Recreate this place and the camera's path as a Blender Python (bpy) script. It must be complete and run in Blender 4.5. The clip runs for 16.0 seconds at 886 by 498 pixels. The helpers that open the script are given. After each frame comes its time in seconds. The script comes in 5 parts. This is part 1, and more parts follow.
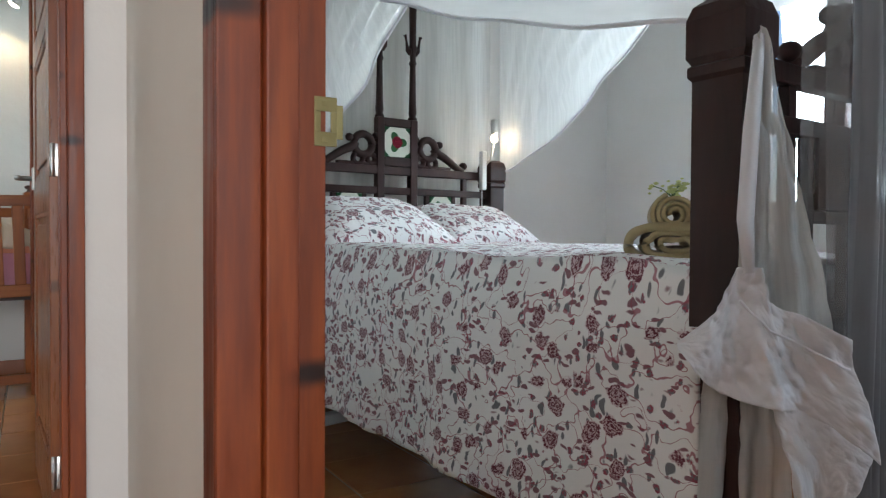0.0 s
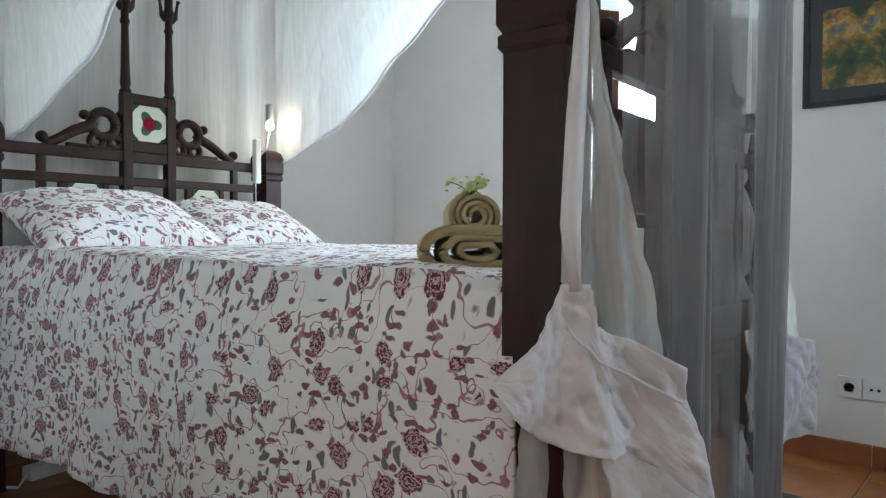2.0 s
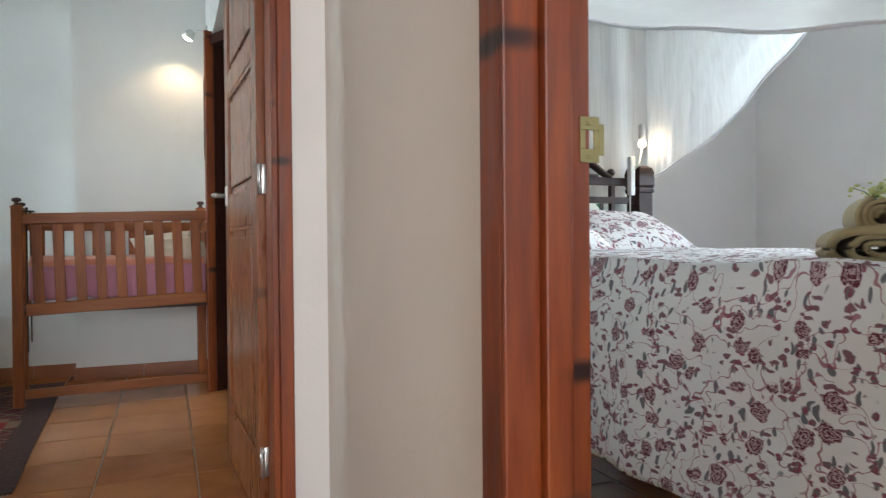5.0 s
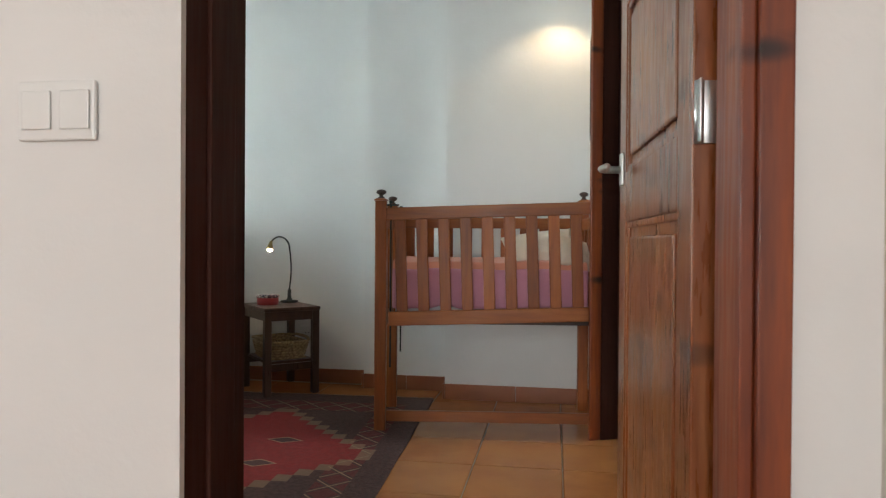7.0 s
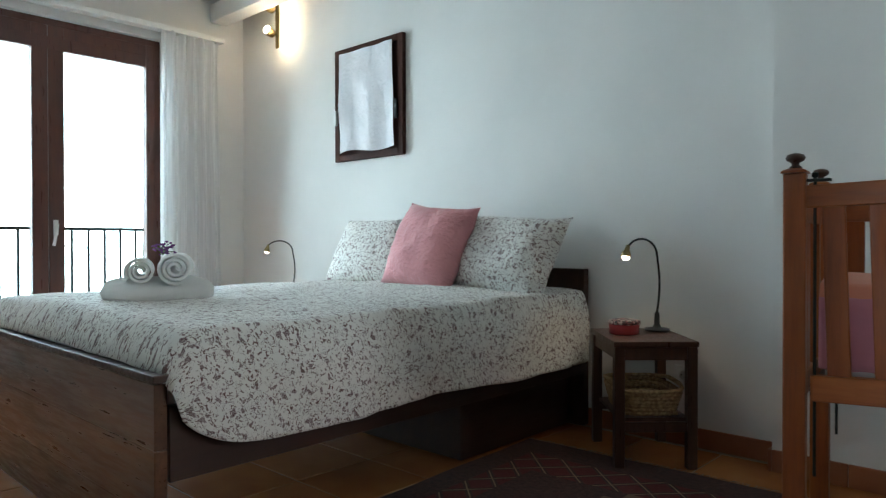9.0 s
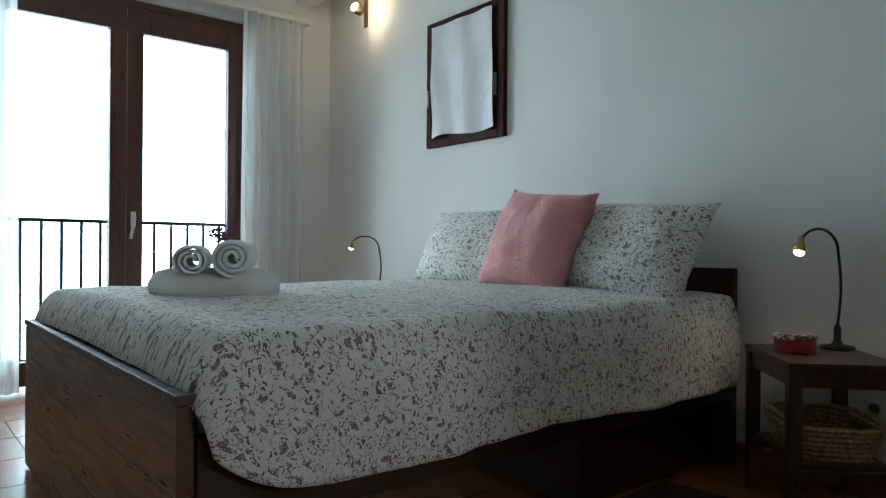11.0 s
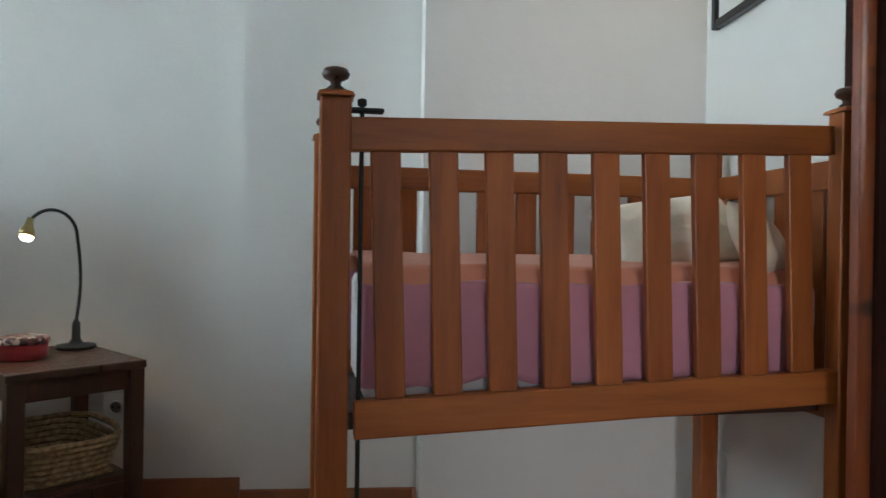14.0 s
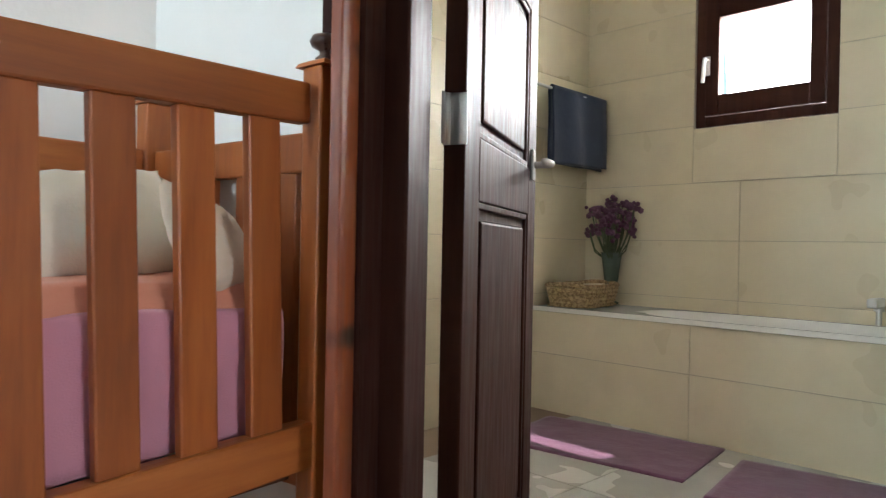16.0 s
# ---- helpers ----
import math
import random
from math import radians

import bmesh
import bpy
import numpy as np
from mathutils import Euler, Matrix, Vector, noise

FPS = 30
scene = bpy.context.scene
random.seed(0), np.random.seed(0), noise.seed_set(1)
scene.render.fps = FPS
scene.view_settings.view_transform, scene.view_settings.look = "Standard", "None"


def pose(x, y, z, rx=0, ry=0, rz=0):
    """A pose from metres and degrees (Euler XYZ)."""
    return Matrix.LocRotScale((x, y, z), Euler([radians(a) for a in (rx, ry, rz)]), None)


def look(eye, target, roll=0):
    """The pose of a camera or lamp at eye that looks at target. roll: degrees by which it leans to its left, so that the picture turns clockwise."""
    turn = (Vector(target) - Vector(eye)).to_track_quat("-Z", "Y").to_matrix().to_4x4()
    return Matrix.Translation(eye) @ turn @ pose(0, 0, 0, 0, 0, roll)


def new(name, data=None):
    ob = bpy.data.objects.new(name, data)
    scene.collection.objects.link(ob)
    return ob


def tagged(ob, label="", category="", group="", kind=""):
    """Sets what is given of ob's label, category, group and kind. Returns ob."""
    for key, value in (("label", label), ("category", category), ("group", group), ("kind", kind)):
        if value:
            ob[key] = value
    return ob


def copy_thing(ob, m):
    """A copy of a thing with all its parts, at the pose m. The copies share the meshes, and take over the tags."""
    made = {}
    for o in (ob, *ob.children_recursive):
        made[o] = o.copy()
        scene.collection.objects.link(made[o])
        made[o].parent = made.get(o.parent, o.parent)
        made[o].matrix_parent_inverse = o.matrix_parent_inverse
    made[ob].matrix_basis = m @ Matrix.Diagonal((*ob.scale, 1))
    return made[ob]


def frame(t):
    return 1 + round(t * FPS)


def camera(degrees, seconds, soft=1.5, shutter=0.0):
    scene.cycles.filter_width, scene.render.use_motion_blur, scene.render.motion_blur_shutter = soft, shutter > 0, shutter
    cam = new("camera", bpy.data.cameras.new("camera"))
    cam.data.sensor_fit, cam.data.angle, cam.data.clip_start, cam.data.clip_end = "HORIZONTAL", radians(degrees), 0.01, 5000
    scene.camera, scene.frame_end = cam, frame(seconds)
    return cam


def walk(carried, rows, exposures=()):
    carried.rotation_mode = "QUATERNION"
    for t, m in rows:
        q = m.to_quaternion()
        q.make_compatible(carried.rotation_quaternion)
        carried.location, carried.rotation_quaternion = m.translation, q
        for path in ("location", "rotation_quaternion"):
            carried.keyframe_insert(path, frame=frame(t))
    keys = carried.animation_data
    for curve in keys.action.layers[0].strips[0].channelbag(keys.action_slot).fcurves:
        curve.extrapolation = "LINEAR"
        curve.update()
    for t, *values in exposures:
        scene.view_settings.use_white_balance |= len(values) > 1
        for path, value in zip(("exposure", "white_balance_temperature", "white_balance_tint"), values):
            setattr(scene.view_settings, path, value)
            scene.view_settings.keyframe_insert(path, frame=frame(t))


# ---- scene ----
cam = camera(65.8, 16.0, soft=1.2, shutter=0.12)
PATH = [
    (0, (0.668, 0.211, 0.865), (1.702, 1.923, 0.825), 0.3),
    (0.5, (0.75, 0.299, 0.872), (1.945, 1.902, 0.829), 0.2),
    (1, (0.824, 0.39, 0.882), (2.148, 1.888, 0.836), 0.4),
    (1.5, (0.876, 0.439, 0.881), (2.288, 1.855, 0.832), 0.2),
    (2, (0.875, 0.444, 0.884), (2.382, 1.757, 0.833), 0.2),
    (2.5, (0.819, 0.401, 0.887), (2.404, 1.62, 0.835), 0.2),
    (3, (0.719, 0.32, 0.878), (2.31, 1.53, 0.829), 0.2),
    (3.5, (0.628, 0.224, 0.873), (2.142, 1.53, 0.827), -0.0),
    (4, (0.541, 0.133, 0.864), (1.866, 1.63, 0.826), -0.2),
    (4.5, (0.485, 0.136, 0.866), (1.513, 1.851, 0.838), -0.4),
    (5, (0.46, 0.235, 0.869), (1.207, 2.09, 0.849), -0.5),
    (5.2, (0.461, 0.295, 0.869), (1.075, 2.198, 0.854), -0.5),
    (7.5, (0.529, 1.739, 0.883), (-0.063, 3.649, 0.867), 0.3),
    (8, (0.462, 2.105, 0.931), (-0.424, 3.897, 0.888), -0.2),
    (8.5, (0.373, 2.353, 0.911), (-0.754, 4.004, 0.885), -0.1),
    (9, (0.258, 2.532, 0.897), (-1.103, 3.997, 0.878), -0.1),
    (9.5, (0.136, 2.66, 0.895), (-1.366, 3.98, 0.88), -0.1),
    (9.7, (0.088, 2.696, 0.894), (-1.458, 3.964, 0.88), -0.0),
    (11.8, (-0.251, 2.959, 0.806), (-1.769, 4.261, 0.814), 1.5),
    (12, (-0.262, 2.976, 0.805), (-1.66, 4.405, 0.82), 1.4),
    (12.5, (-0.297, 2.99, 0.806), (-1.339, 4.698, 0.823), 1.2),
    (13, (-0.285, 3.028, 0.812), (-0.921, 4.924, 0.823), 0.9),
    (13.5, (-0.241, 3.12, 0.821), (-0.467, 5.107, 0.819), 0.6),
    (13.8, (-0.201, 3.225, 0.837), (-0.222, 5.224, 0.821), 1.1),
    (14, (-0.188, 3.27, 0.823), (-0.025, 5.263, 0.816), 0.8),
    (14.5, (-0.123, 3.369, 0.823), (0.446, 5.286, 0.81), 1.0),
    (15, (-0.055, 3.467, 0.835), (0.82, 5.265, 0.815), 1.3),
    (15.5, (0.017, 3.617, 0.845), (1.176, 5.247, 0.835), 1.1),
    (16, (0.138, 3.732, 0.844), (1.553, 5.145, 0.837), 1.1),
]
EXPOSURES = [(0, 0.15, 6050, 8), (1.5, 0.42, 6000, 6), (4, 0.40, 6000, 7), (5, 0.35, 6150, 9), (7.3, 0.33, 6350, 9), (8.5, 0.45, 6150, 8), (9, -0.25, 5900, 6), (9.7, -0.45, 5850, 5), (11.8, -1.2, 5800, 5), (12.5, -1.25, 5800, 5), (13, -0.7, 5850, 6), (13.5, -0.2, 5950, 8), (14.5, 0.38, 6150, 10), (16, 0.8, 6100, 11)]
walk(cam, [(t, look(e, g, r)) for t, e, g, r in PATH], EXPOSURES)

# ---- world and large lights ----
world = bpy.data.worlds.new("sky_world")
scene.world = world
world.use_nodes = True
wn = world.node_tree.nodes
wsky = wn.new("ShaderNodeTexSky")
wsky.sky_type = "NISHITA"
wsky.sun_disc = False
wsky.sun_elevation = radians(57)
wsky.sun_rotation = radians(110)
wn["Background"].inputs[1].default_value = 0.12
world.node_tree.links.new(wsky.outputs[0], wn["Background"].inputs[0])


def area_lamp(name, eye, target, w, h, power, color):
    d = bpy.data.lights.new(name, "AREA")
    d.shape, d.size, d.size_y, d.energy, d.color = "RECTANGLE", w, h, power, color
    ob = new(name, d)
    ob.matrix_world = look(eye, target)
    return ob


sun_data = bpy.data.lights.new("sun", "SUN")
sun_data.energy, sun_data.angle, sun_data.color = 4.0, radians(0.5), (1.0, 0.94, 0.85)
sun = new("sun", sun_data)
sun.matrix_world = look((11, -4, 18), (0, 0, 0))
area_lamp("sky_light_balcony", (-5.75, 3.85, 1.5), (0, 3.85, 1.2), 2.6, 3.0, 250, (0.80, 0.97, 1.0))
area_lamp("sky_light_bedroom", (4.9, 2.1, 1.75), (0, 2.1, 1.2), 1.6, 1.6, 150, (0.80, 0.93, 1.0))
area_lamp("sky_light_bathroom", (4.75, 5.01, 2.0), (0, 5.01, 1.2), 1.3, 1.3, 620, (1.0, 0.98, 0.93))
# added fill for the hall, in an unseen opening behind the camera
area_lamp("sky_light_hall", (0.25, -2.42, 1.4), (0.2, 2, 1.15), 1.0, 1.9, 64, (1.0, 0.97, 0.95))
# fill through an added, unseen south window, brightens the net bundle
area_lamp("sky_light_guest_south", (2.5, -0.95, 1.5), (2.5, 1.2, 0.9), 1.0, 1.2, 9, (0.84, 0.94, 1.0))


def point_lamp(name, at, power, color, radius=0.02):
    d = bpy.data.lights.new(name, "POINT")
    d.energy, d.color, d.shadow_soft_size = power, color, radius
    ob = new(name, d)
    ob.location = at
    return ob


def spot_lamp(name, eye, target, power, color, angle=90, radius=0.015):
    d = bpy.data.lights.new(name, "SPOT")
    d.energy, d.color, d.shadow_soft_size, d.spot_size, d.spot_blend = power, color, radius, radians(angle), 0.6
    ob = new(name, d)
    ob.matrix_world = look(eye, target)
    return ob


WARM = (1.0, 0.72, 0.42)

# ---- materials ----
def material(name, color=(0.8, 0.8, 0.8), rough=0.5, metal=0.0):
    m = bpy.data.materials.new(name)
    m.use_nodes = True
    b = m.node_tree.nodes["Principled BSDF"]
    b.inputs["Base Color"].default_value = (*color, 1)
    b.inputs["Roughness"].default_value = rough
    b.inputs["Metallic"].default_value = metal
    return m


class N:
    """A small wrapper to write node graphs in few lines."""

    def __init__(self, m):
        self.m, self.t = m, m.node_tree
        self.bsdf = self.t.nodes["Principled BSDF"]

    def put(self, target, value):
        if isinstance(value, bpy.types.NodeSocket):
            self.t.links.new(value, target)
        else:
            target.default_value = value

    def node(self, kind, out=0, op="", interp="", bands="", clamp=False, **inputs):
        n = self.t.nodes.new(kind)
        if op:
            n.operation = op
        if interp:
            n.interpolation_type = interp
        if bands:
            n.bands_direction = bands
        if clamp:
            n.use_clamp = True
        for k, v in inputs.items():
            key = int(k[1:]) if k[0] == "i" and k[1:].isdigit() else k.replace("_", " ")
            self.put(n.inputs[key], v)
        return n.outputs[out]

    def coord(self, kind="Object", scale=(1, 1, 1), rot=(0, 0, 0)):
        tc = self.t.nodes.new("ShaderNodeTexCoord").outputs[kind]
        return self.node("ShaderNodeMapping", Vector=tc, Scale=scale, Rotation=rot)

    def noise(self, vec, scale, detail=3.0, rough=0.5, out=0):
        return self.node("ShaderNodeTexNoise", out, Vector=vec, Scale=scale, Detail=detail, Roughness=rough)

    def math(self, op, a, b=0.0, c=0.0, clamp=False):
        return self.node("ShaderNodeMath", 0, op, clamp=clamp, i0=a, i1=b, i2=c)

    def smooth(self, v, lo, hi, a=0.0, b=1.0):
        return self.node("ShaderNodeMapRange", 0, interp="SMOOTHSTEP", Value=v, From_Min=lo, From_Max=hi, To_Min=a, To_Max=b)

    def mix(self, f, a, b, mode="MIX"):
        n = self.t.nodes.new("ShaderNodeMix")
        n.data_type, n.blend_type = "RGBA", mode
        for s, v in ((n.inputs[0], f), (n.inputs[6], a), (n.inputs[7], b)):
            self.put(s, (*v, 1) if isinstance(v, tuple) and len(v) == 3 else v)
        return n.outputs[2]

    def ramp(self, f, *stops):
        n = self.t.nodes.new("ShaderNodeValToRGB")
        e = n.color_ramp.elements
        while len(e) < len(stops):
            e.new(0.5)
        for el, (p, c) in zip(e, stops):
            el.position, el.color = p, (*c, 1)
        self.put(n.inputs[0], f)
        return n.outputs[0]

    def bump(self, h, strength=0.2, dist=0.01):
        self.put(self.bsdf.inputs["Normal"], self.node("ShaderNodeBump", Height=h, Strength=strength, Distance=dist))

    def color(self, c):
        self.put(self.bsdf.inputs["Base Color"], c)

    def rough(self, r):
        self.put(self.bsdf.inputs["Roughness"], r)


def plaster(name, a, b):
    m = material(name, a, 0.75)
    n = N(m)
    v = n.coord()
    n.color(n.mix(n.smooth(n.noise(v, 1.6, 4), 0.3, 0.75), a, b))
    h = n.math("ADD", n.noise(v, 7, 3), n.math("MULTIPLY", n.noise(v, 90, 2), 0.12))
    n.bump(h, 0.35, 0.012)
    return m


def wood(name, light, mid, dark, rough=0.4, grain="Z", scale=1.0, knots=0.0, coat=0.0):
    m = material(name, mid, rough)
    n = N(m)
    s = {"X": (1.2, 14, 14), "Y": (14, 1.2, 14), "Z": (14, 14, 1.2)}[grain]
    v = n.coord(scale=tuple(k * scale for k in s))
    rnd = n.node("ShaderNodeObjectInfo", 5)
    off = n.node("ShaderNodeVectorMath", 0, "ADD", i0=v, i1=n.node("ShaderNodeCombineXYZ", X=n.math("MULTIPLY", rnd, 37.0), Y=n.math("MULTIPLY", rnd, 11.0)))
    g1 = n.noise(off, 1.0, 6, 0.65)
    g2 = n.noise(off, 5.0, 3, 0.6)
    f = n.math("ADD", n.math("MULTIPLY", g1, 0.75), n.math("MULTIPLY", g2, 0.25))
    c = n.ramp(f, (0.30, dark), (0.5, mid), (0.72, light))
    c = n.mix(n.math("MULTIPLY", rnd, 0.35), c, dark)
    if knots:
        kv = n.coord(scale={"X": (2.2, 6.5, 6.5), "Y": (6.5, 2.2, 6.5), "Z": (4.0, 4.0, 12.0)}[grain])
        d = n.node("ShaderNodeTexVoronoi", 0, Vector=n.mix(0.08, kv, n.noise(kv, 3, 2, out=1)), Scale=1.0)
        c = n.mix(n.smooth(d, 0.10, 0.27, knots, 0.0), c, tuple(k * 0.12 for k in dark))
    n.color(c)
    n.rough(n.smooth(g2, 0.3, 0.7, rough - 0.08, rough + 0.12))
    n.bump(f, 0.25, 0.003)
    n.bsdf.inputs["Coat Weight"].default_value = coat
    n.bsdf.inputs["Coat Roughness"].default_value = 0.2
    return m


M_WALL = plaster("white_plaster", (0.78, 0.77, 0.75), (0.72, 0.71, 0.69))
M_HALL = plaster("hall_plaster", (0.74, 0.71, 0.66), (0.68, 0.65, 0.6))
M_CEIL = plaster("ceiling_plaster", (0.8, 0.8, 0.78), (0.76, 0.76, 0.74))
M_FRAME = wood("varnished_pine_frame", (0.36, 0.085, 0.010), (0.21, 0.042, 0.008), (0.07, 0.012, 0.005), 0.46, "Z", 1.0, 0.95, 0.04)
M_DOOR = wood("varnished_door_wood", (0.40, 0.145, 0.03), (0.25, 0.073, 0.018), (0.10, 0.027, 0.009), 0.32, "Z", 1.0, 0.5, 0.3)
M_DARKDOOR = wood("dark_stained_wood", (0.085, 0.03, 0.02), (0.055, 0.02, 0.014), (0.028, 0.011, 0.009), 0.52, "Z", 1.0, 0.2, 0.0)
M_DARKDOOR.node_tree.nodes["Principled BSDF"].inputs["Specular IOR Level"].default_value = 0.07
M_ANTIQUE = wood("antique_dark_wood", (0.062, 0.024, 0.018), (0.04, 0.016, 0.013), (0.02, 0.009, 0.008), 0.42, "Z", 1.0)
M_ANTIQUE.node_tree.nodes["Principled BSDF"].inputs["Specular IOR Level"].default_value = 0.25
M_BEDB = wood("walnut_board", (0.17, 0.075, 0.034), (0.10, 0.042, 0.02), (0.045, 0.019, 0.011), 0.35, "X", 1.0, 0.5, 0.2)
M_BEDB_DARK = wood("dark_walnut", (0.06, 0.026, 0.016), (0.038, 0.017, 0.011), (0.02, 0.01, 0.008), 0.4, "Y", 1.0)
M_COT = wood("honey_teak", (0.46, 0.145, 0.026), (0.34, 0.09, 0.016), (0.16, 0.04, 0.008), 0.42, "Z", 1.3)
M_COTX = wood("honey_teak_rail", (0.46, 0.155, 0.032), (0.34, 0.10, 0.02), (0.18, 0.05, 0.012), 0.42, "X", 1.3)
M_STAND = wood("nightstand_wood", (0.10, 0.042, 0.024), (0.06, 0.026, 0.016), (0.03, 0.014, 0.01), 0.35, "Z", 1.4)
M_WINFRAME = wood("brown_window_frame", (0.13, 0.04, 0.02), (0.09, 0.027, 0.015), (0.05, 0.016, 0.011), 0.35, "Z", 1.0)
M_BLACK = material("black_paint", (0.012, 0.012, 0.012), 0.35)
M_BRASS = material("worn_brass", (0.30, 0.24, 0.11), 0.42, 1.0)
M_CHROME = material("brushed_steel", (0.62, 0.62, 0.6), 0.3, 1.0)
M_IRON = material("wrought_iron", (0.03, 0.04, 0.04), 0.5, 0.6)
M_WHITEPLASTIC = material("white_plastic", (0.75, 0.75, 0.73), 0.35)
M_GLASS = material("clear_glass", (1, 1, 1), 0.0)
N(M_GLASS).bsdf.inputs["Transmission Weight"].default_value = 1.0
M_GLASS.node_tree.nodes["Principled BSDF"].inputs["IOR"].default_value = 1.02


def tiles(name, a, b, c, rough=0.25, spread=0.5):
    m = material(name, a, rough)
    n = N(m)
    v = n.coord()
    rnd = n.node("ShaderNodeObjectInfo", 5)
    v2 = n.node("ShaderNodeVectorMath", 0, "ADD", i0=v, i1=n.node("ShaderNodeCombineXYZ", X=n.math("MULTIPLY", rnd, 53.0), Y=n.math("MULTIPLY", rnd, 19.0)))
    base = n.mix(n.smooth(n.noise(v2, 5, 4), 0.3, 0.7), a, b)
    n.color(n.mix(n.math("MULTIPLY", rnd, spread), base, c))
    n.rough(n.smooth(n.noise(v2, 3, 2), 0.3, 0.7, rough - 0.03, rough + 0.05))
    n.bump(n.noise(v2, 4, 2), 0.03, 0.004)
    return m


M_TERRA = tiles("glazed_terracotta", (0.40, 0.155, 0.048), (0.30, 0.105, 0.034), (0.42, 0.19, 0.07), 0.22)
M_SKIRT = tiles("terracotta_skirting", (0.33, 0.115, 0.045), (0.26, 0.085, 0.035), (0.36, 0.14, 0.06), 0.4)
M_GROUT = material("cement_grout", (0.26, 0.19, 0.13), 0.9)
M_BATHTILE = tiles("beige_wall_tile", (0.66, 0.58, 0.40), (0.61, 0.535, 0.365), (0.68, 0.60, 0.43), 0.3, 0.35)
M_BATHFLOOR = tiles("pale_grey_floor_tile", (0.52, 0.51, 0.46), (0.47, 0.46, 0.42), (0.54, 0.53, 0.48), 0.25, 0.3)
M_BATHGROUT = material("pale_grout", (0.45, 0.40, 0.30), 0.9)
M_ENAMEL = material("white_enamel", (0.78, 0.77, 0.72), 0.12)


def cloth(name, color, rough=0.9, weave=900.0, wrinkle=0.5, fine=0.12):
    m = material(name, color, rough)
    n = N(m)
    v = n.coord("UV")
    h = n.math("ADD", n.math("MULTIPLY", n.noise(v, 9, 4, 0.6), wrinkle), n.math("MULTIPLY", n.noise(v, weave, 1), fine))
    n.color(n.mix(n.smooth(n.noise(v, 4, 3), 0.3, 0.7), color, tuple(k * 0.88 for k in color)))
    n.bump(h, 0.5, 0.012)
    n.bsdf.inputs["Sheen Weight"].default_value = 0.25
    return m


def floral(name, ground, big, small, leafc, s, vine=True):
    """Cotton print: blossoms with petals, trailing stems, leaves."""
    m = material(name, ground, 0.85)
    n = N(m)
    uv = n.coord("UV")
    warp = n.mix(0.045 if vine else 0.02, uv, n.noise(uv, s * 1.3, 2, 0.5, 1))
    col = n.mix(n.smooth(n.noise(uv, 3, 3), 0.3, 0.7), ground, tuple(k * 0.93 for k in ground))
    # leaves: stretched cells in two directions
    for k, (rot, sc) in enumerate((((0, 0, 0.6), (s * 1.9, s * (4.2 if vine else 2.5), 1)), ((0, 0, -0.8), (s * (4.4 if vine else 2.6), s * 2.0, 1)))):
        lv = n.node("ShaderNodeMapping", Vector=warp, Scale=sc, Rotation=rot)
        t = n.t.nodes.new("ShaderNodeTexVoronoi")
        t.inputs["Scale"].default_value, t.inputs["Randomness"].default_value = 1.0, 0.9
        n.put(t.inputs["Vector"], lv)
        pick = n.math("GREATER_THAN", n.node("ShaderNodeSeparateColor", k, Color=t.outputs[1]), 0.36 if s < 20 else 0.62)
        f = n.math("MULTIPLY", n.smooth(t.outputs[0], 0.27, 0.36, 1.0, 0.0), pick)
        col = n.mix(f, col, leafc if k == 0 else tuple((p + q) / 2 for p, q in zip(leafc, small)))
    if vine:
        for k, (sc, w) in enumerate(((s * 0.7, 0.007), (s * 1.0, 0.006))):
            nz = n.noise(warp, sc, 1.5, 0.5, k)
            if k:
                nz = n.node("ShaderNodeSeparateColor", 0, Color=nz)
            line = n.smooth(n.math("ABSOLUTE", n.math("SUBTRACT", nz, 0.5)), w * 0.5, w, 1.0, 0.0)
            col = n.mix(n.math("MULTIPLY", line, 0.8), col, small)
    # small blossoms and berries
    t = n.t.nodes.new("ShaderNodeTexVoronoi")
    n.put(t.inputs["Vector"], warp)
    t.inputs["Scale"].default_value = s * 2.6
    pick = n.math("GREATER_THAN", n.node("ShaderNodeSeparateColor", 1, Color=t.outputs[1]), 0.45)
    petal = n.noise(uv, s * 11, 2, 0.6)
    f = n.math("MULTIPLY", n.smooth(n.math("ADD", t.outputs[0], n.math("MULTIPLY", petal, 0.24)), 0.36, 0.44, 1.0, 0.0), pick)
    col = n.mix(f, col, n.mix(n.smooth(petal, 0.4, 0.6), small, leafc))
    # large blossoms
    t = n.t.nodes.new("ShaderNodeTexVoronoi")
    n.put(t.inputs["Vector"], warp)
    t.inputs["Scale"].default_value, t.inputs["Randomness"].default_value = s, 0.7
    pick = n.math("GREATER_THAN", n.node("ShaderNodeSeparateColor", 0, Color=t.outputs[1]), 0.22)
    d = n.math("ADD", t.outputs[0], n.math("MULTIPLY", petal, 0.16))
    f = n.math("MULTIPLY", n.smooth(d, 0.35, 0.40, 1.0, 0.0), pick)
    ring = n.smooth(n.math("SINE", n.math("MULTIPLY", n.math("ADD", d, n.math("MULTIPLY", petal, 0.12)), 62.0)), -0.4, 0.5)
    col = n.mix(f, col, n.mix(ring, big, n.mix(0.45, small, ground)))
    n.color(col)
    h = n.math("ADD", n.math("MULTIPLY", n.noise(uv, 6, 4, 0.6), 0.6), n.math("MULTIPLY", n.noise(uv, 800, 1), 0.08))
    n.bump(n.math("MULTIPLY_ADD", n.noise(uv, 17, 3, 0.6), 0.5, h), 0.6, 0.022)
    n.bsdf.inputs["Sheen Weight"].default_value = 0.15
    return m


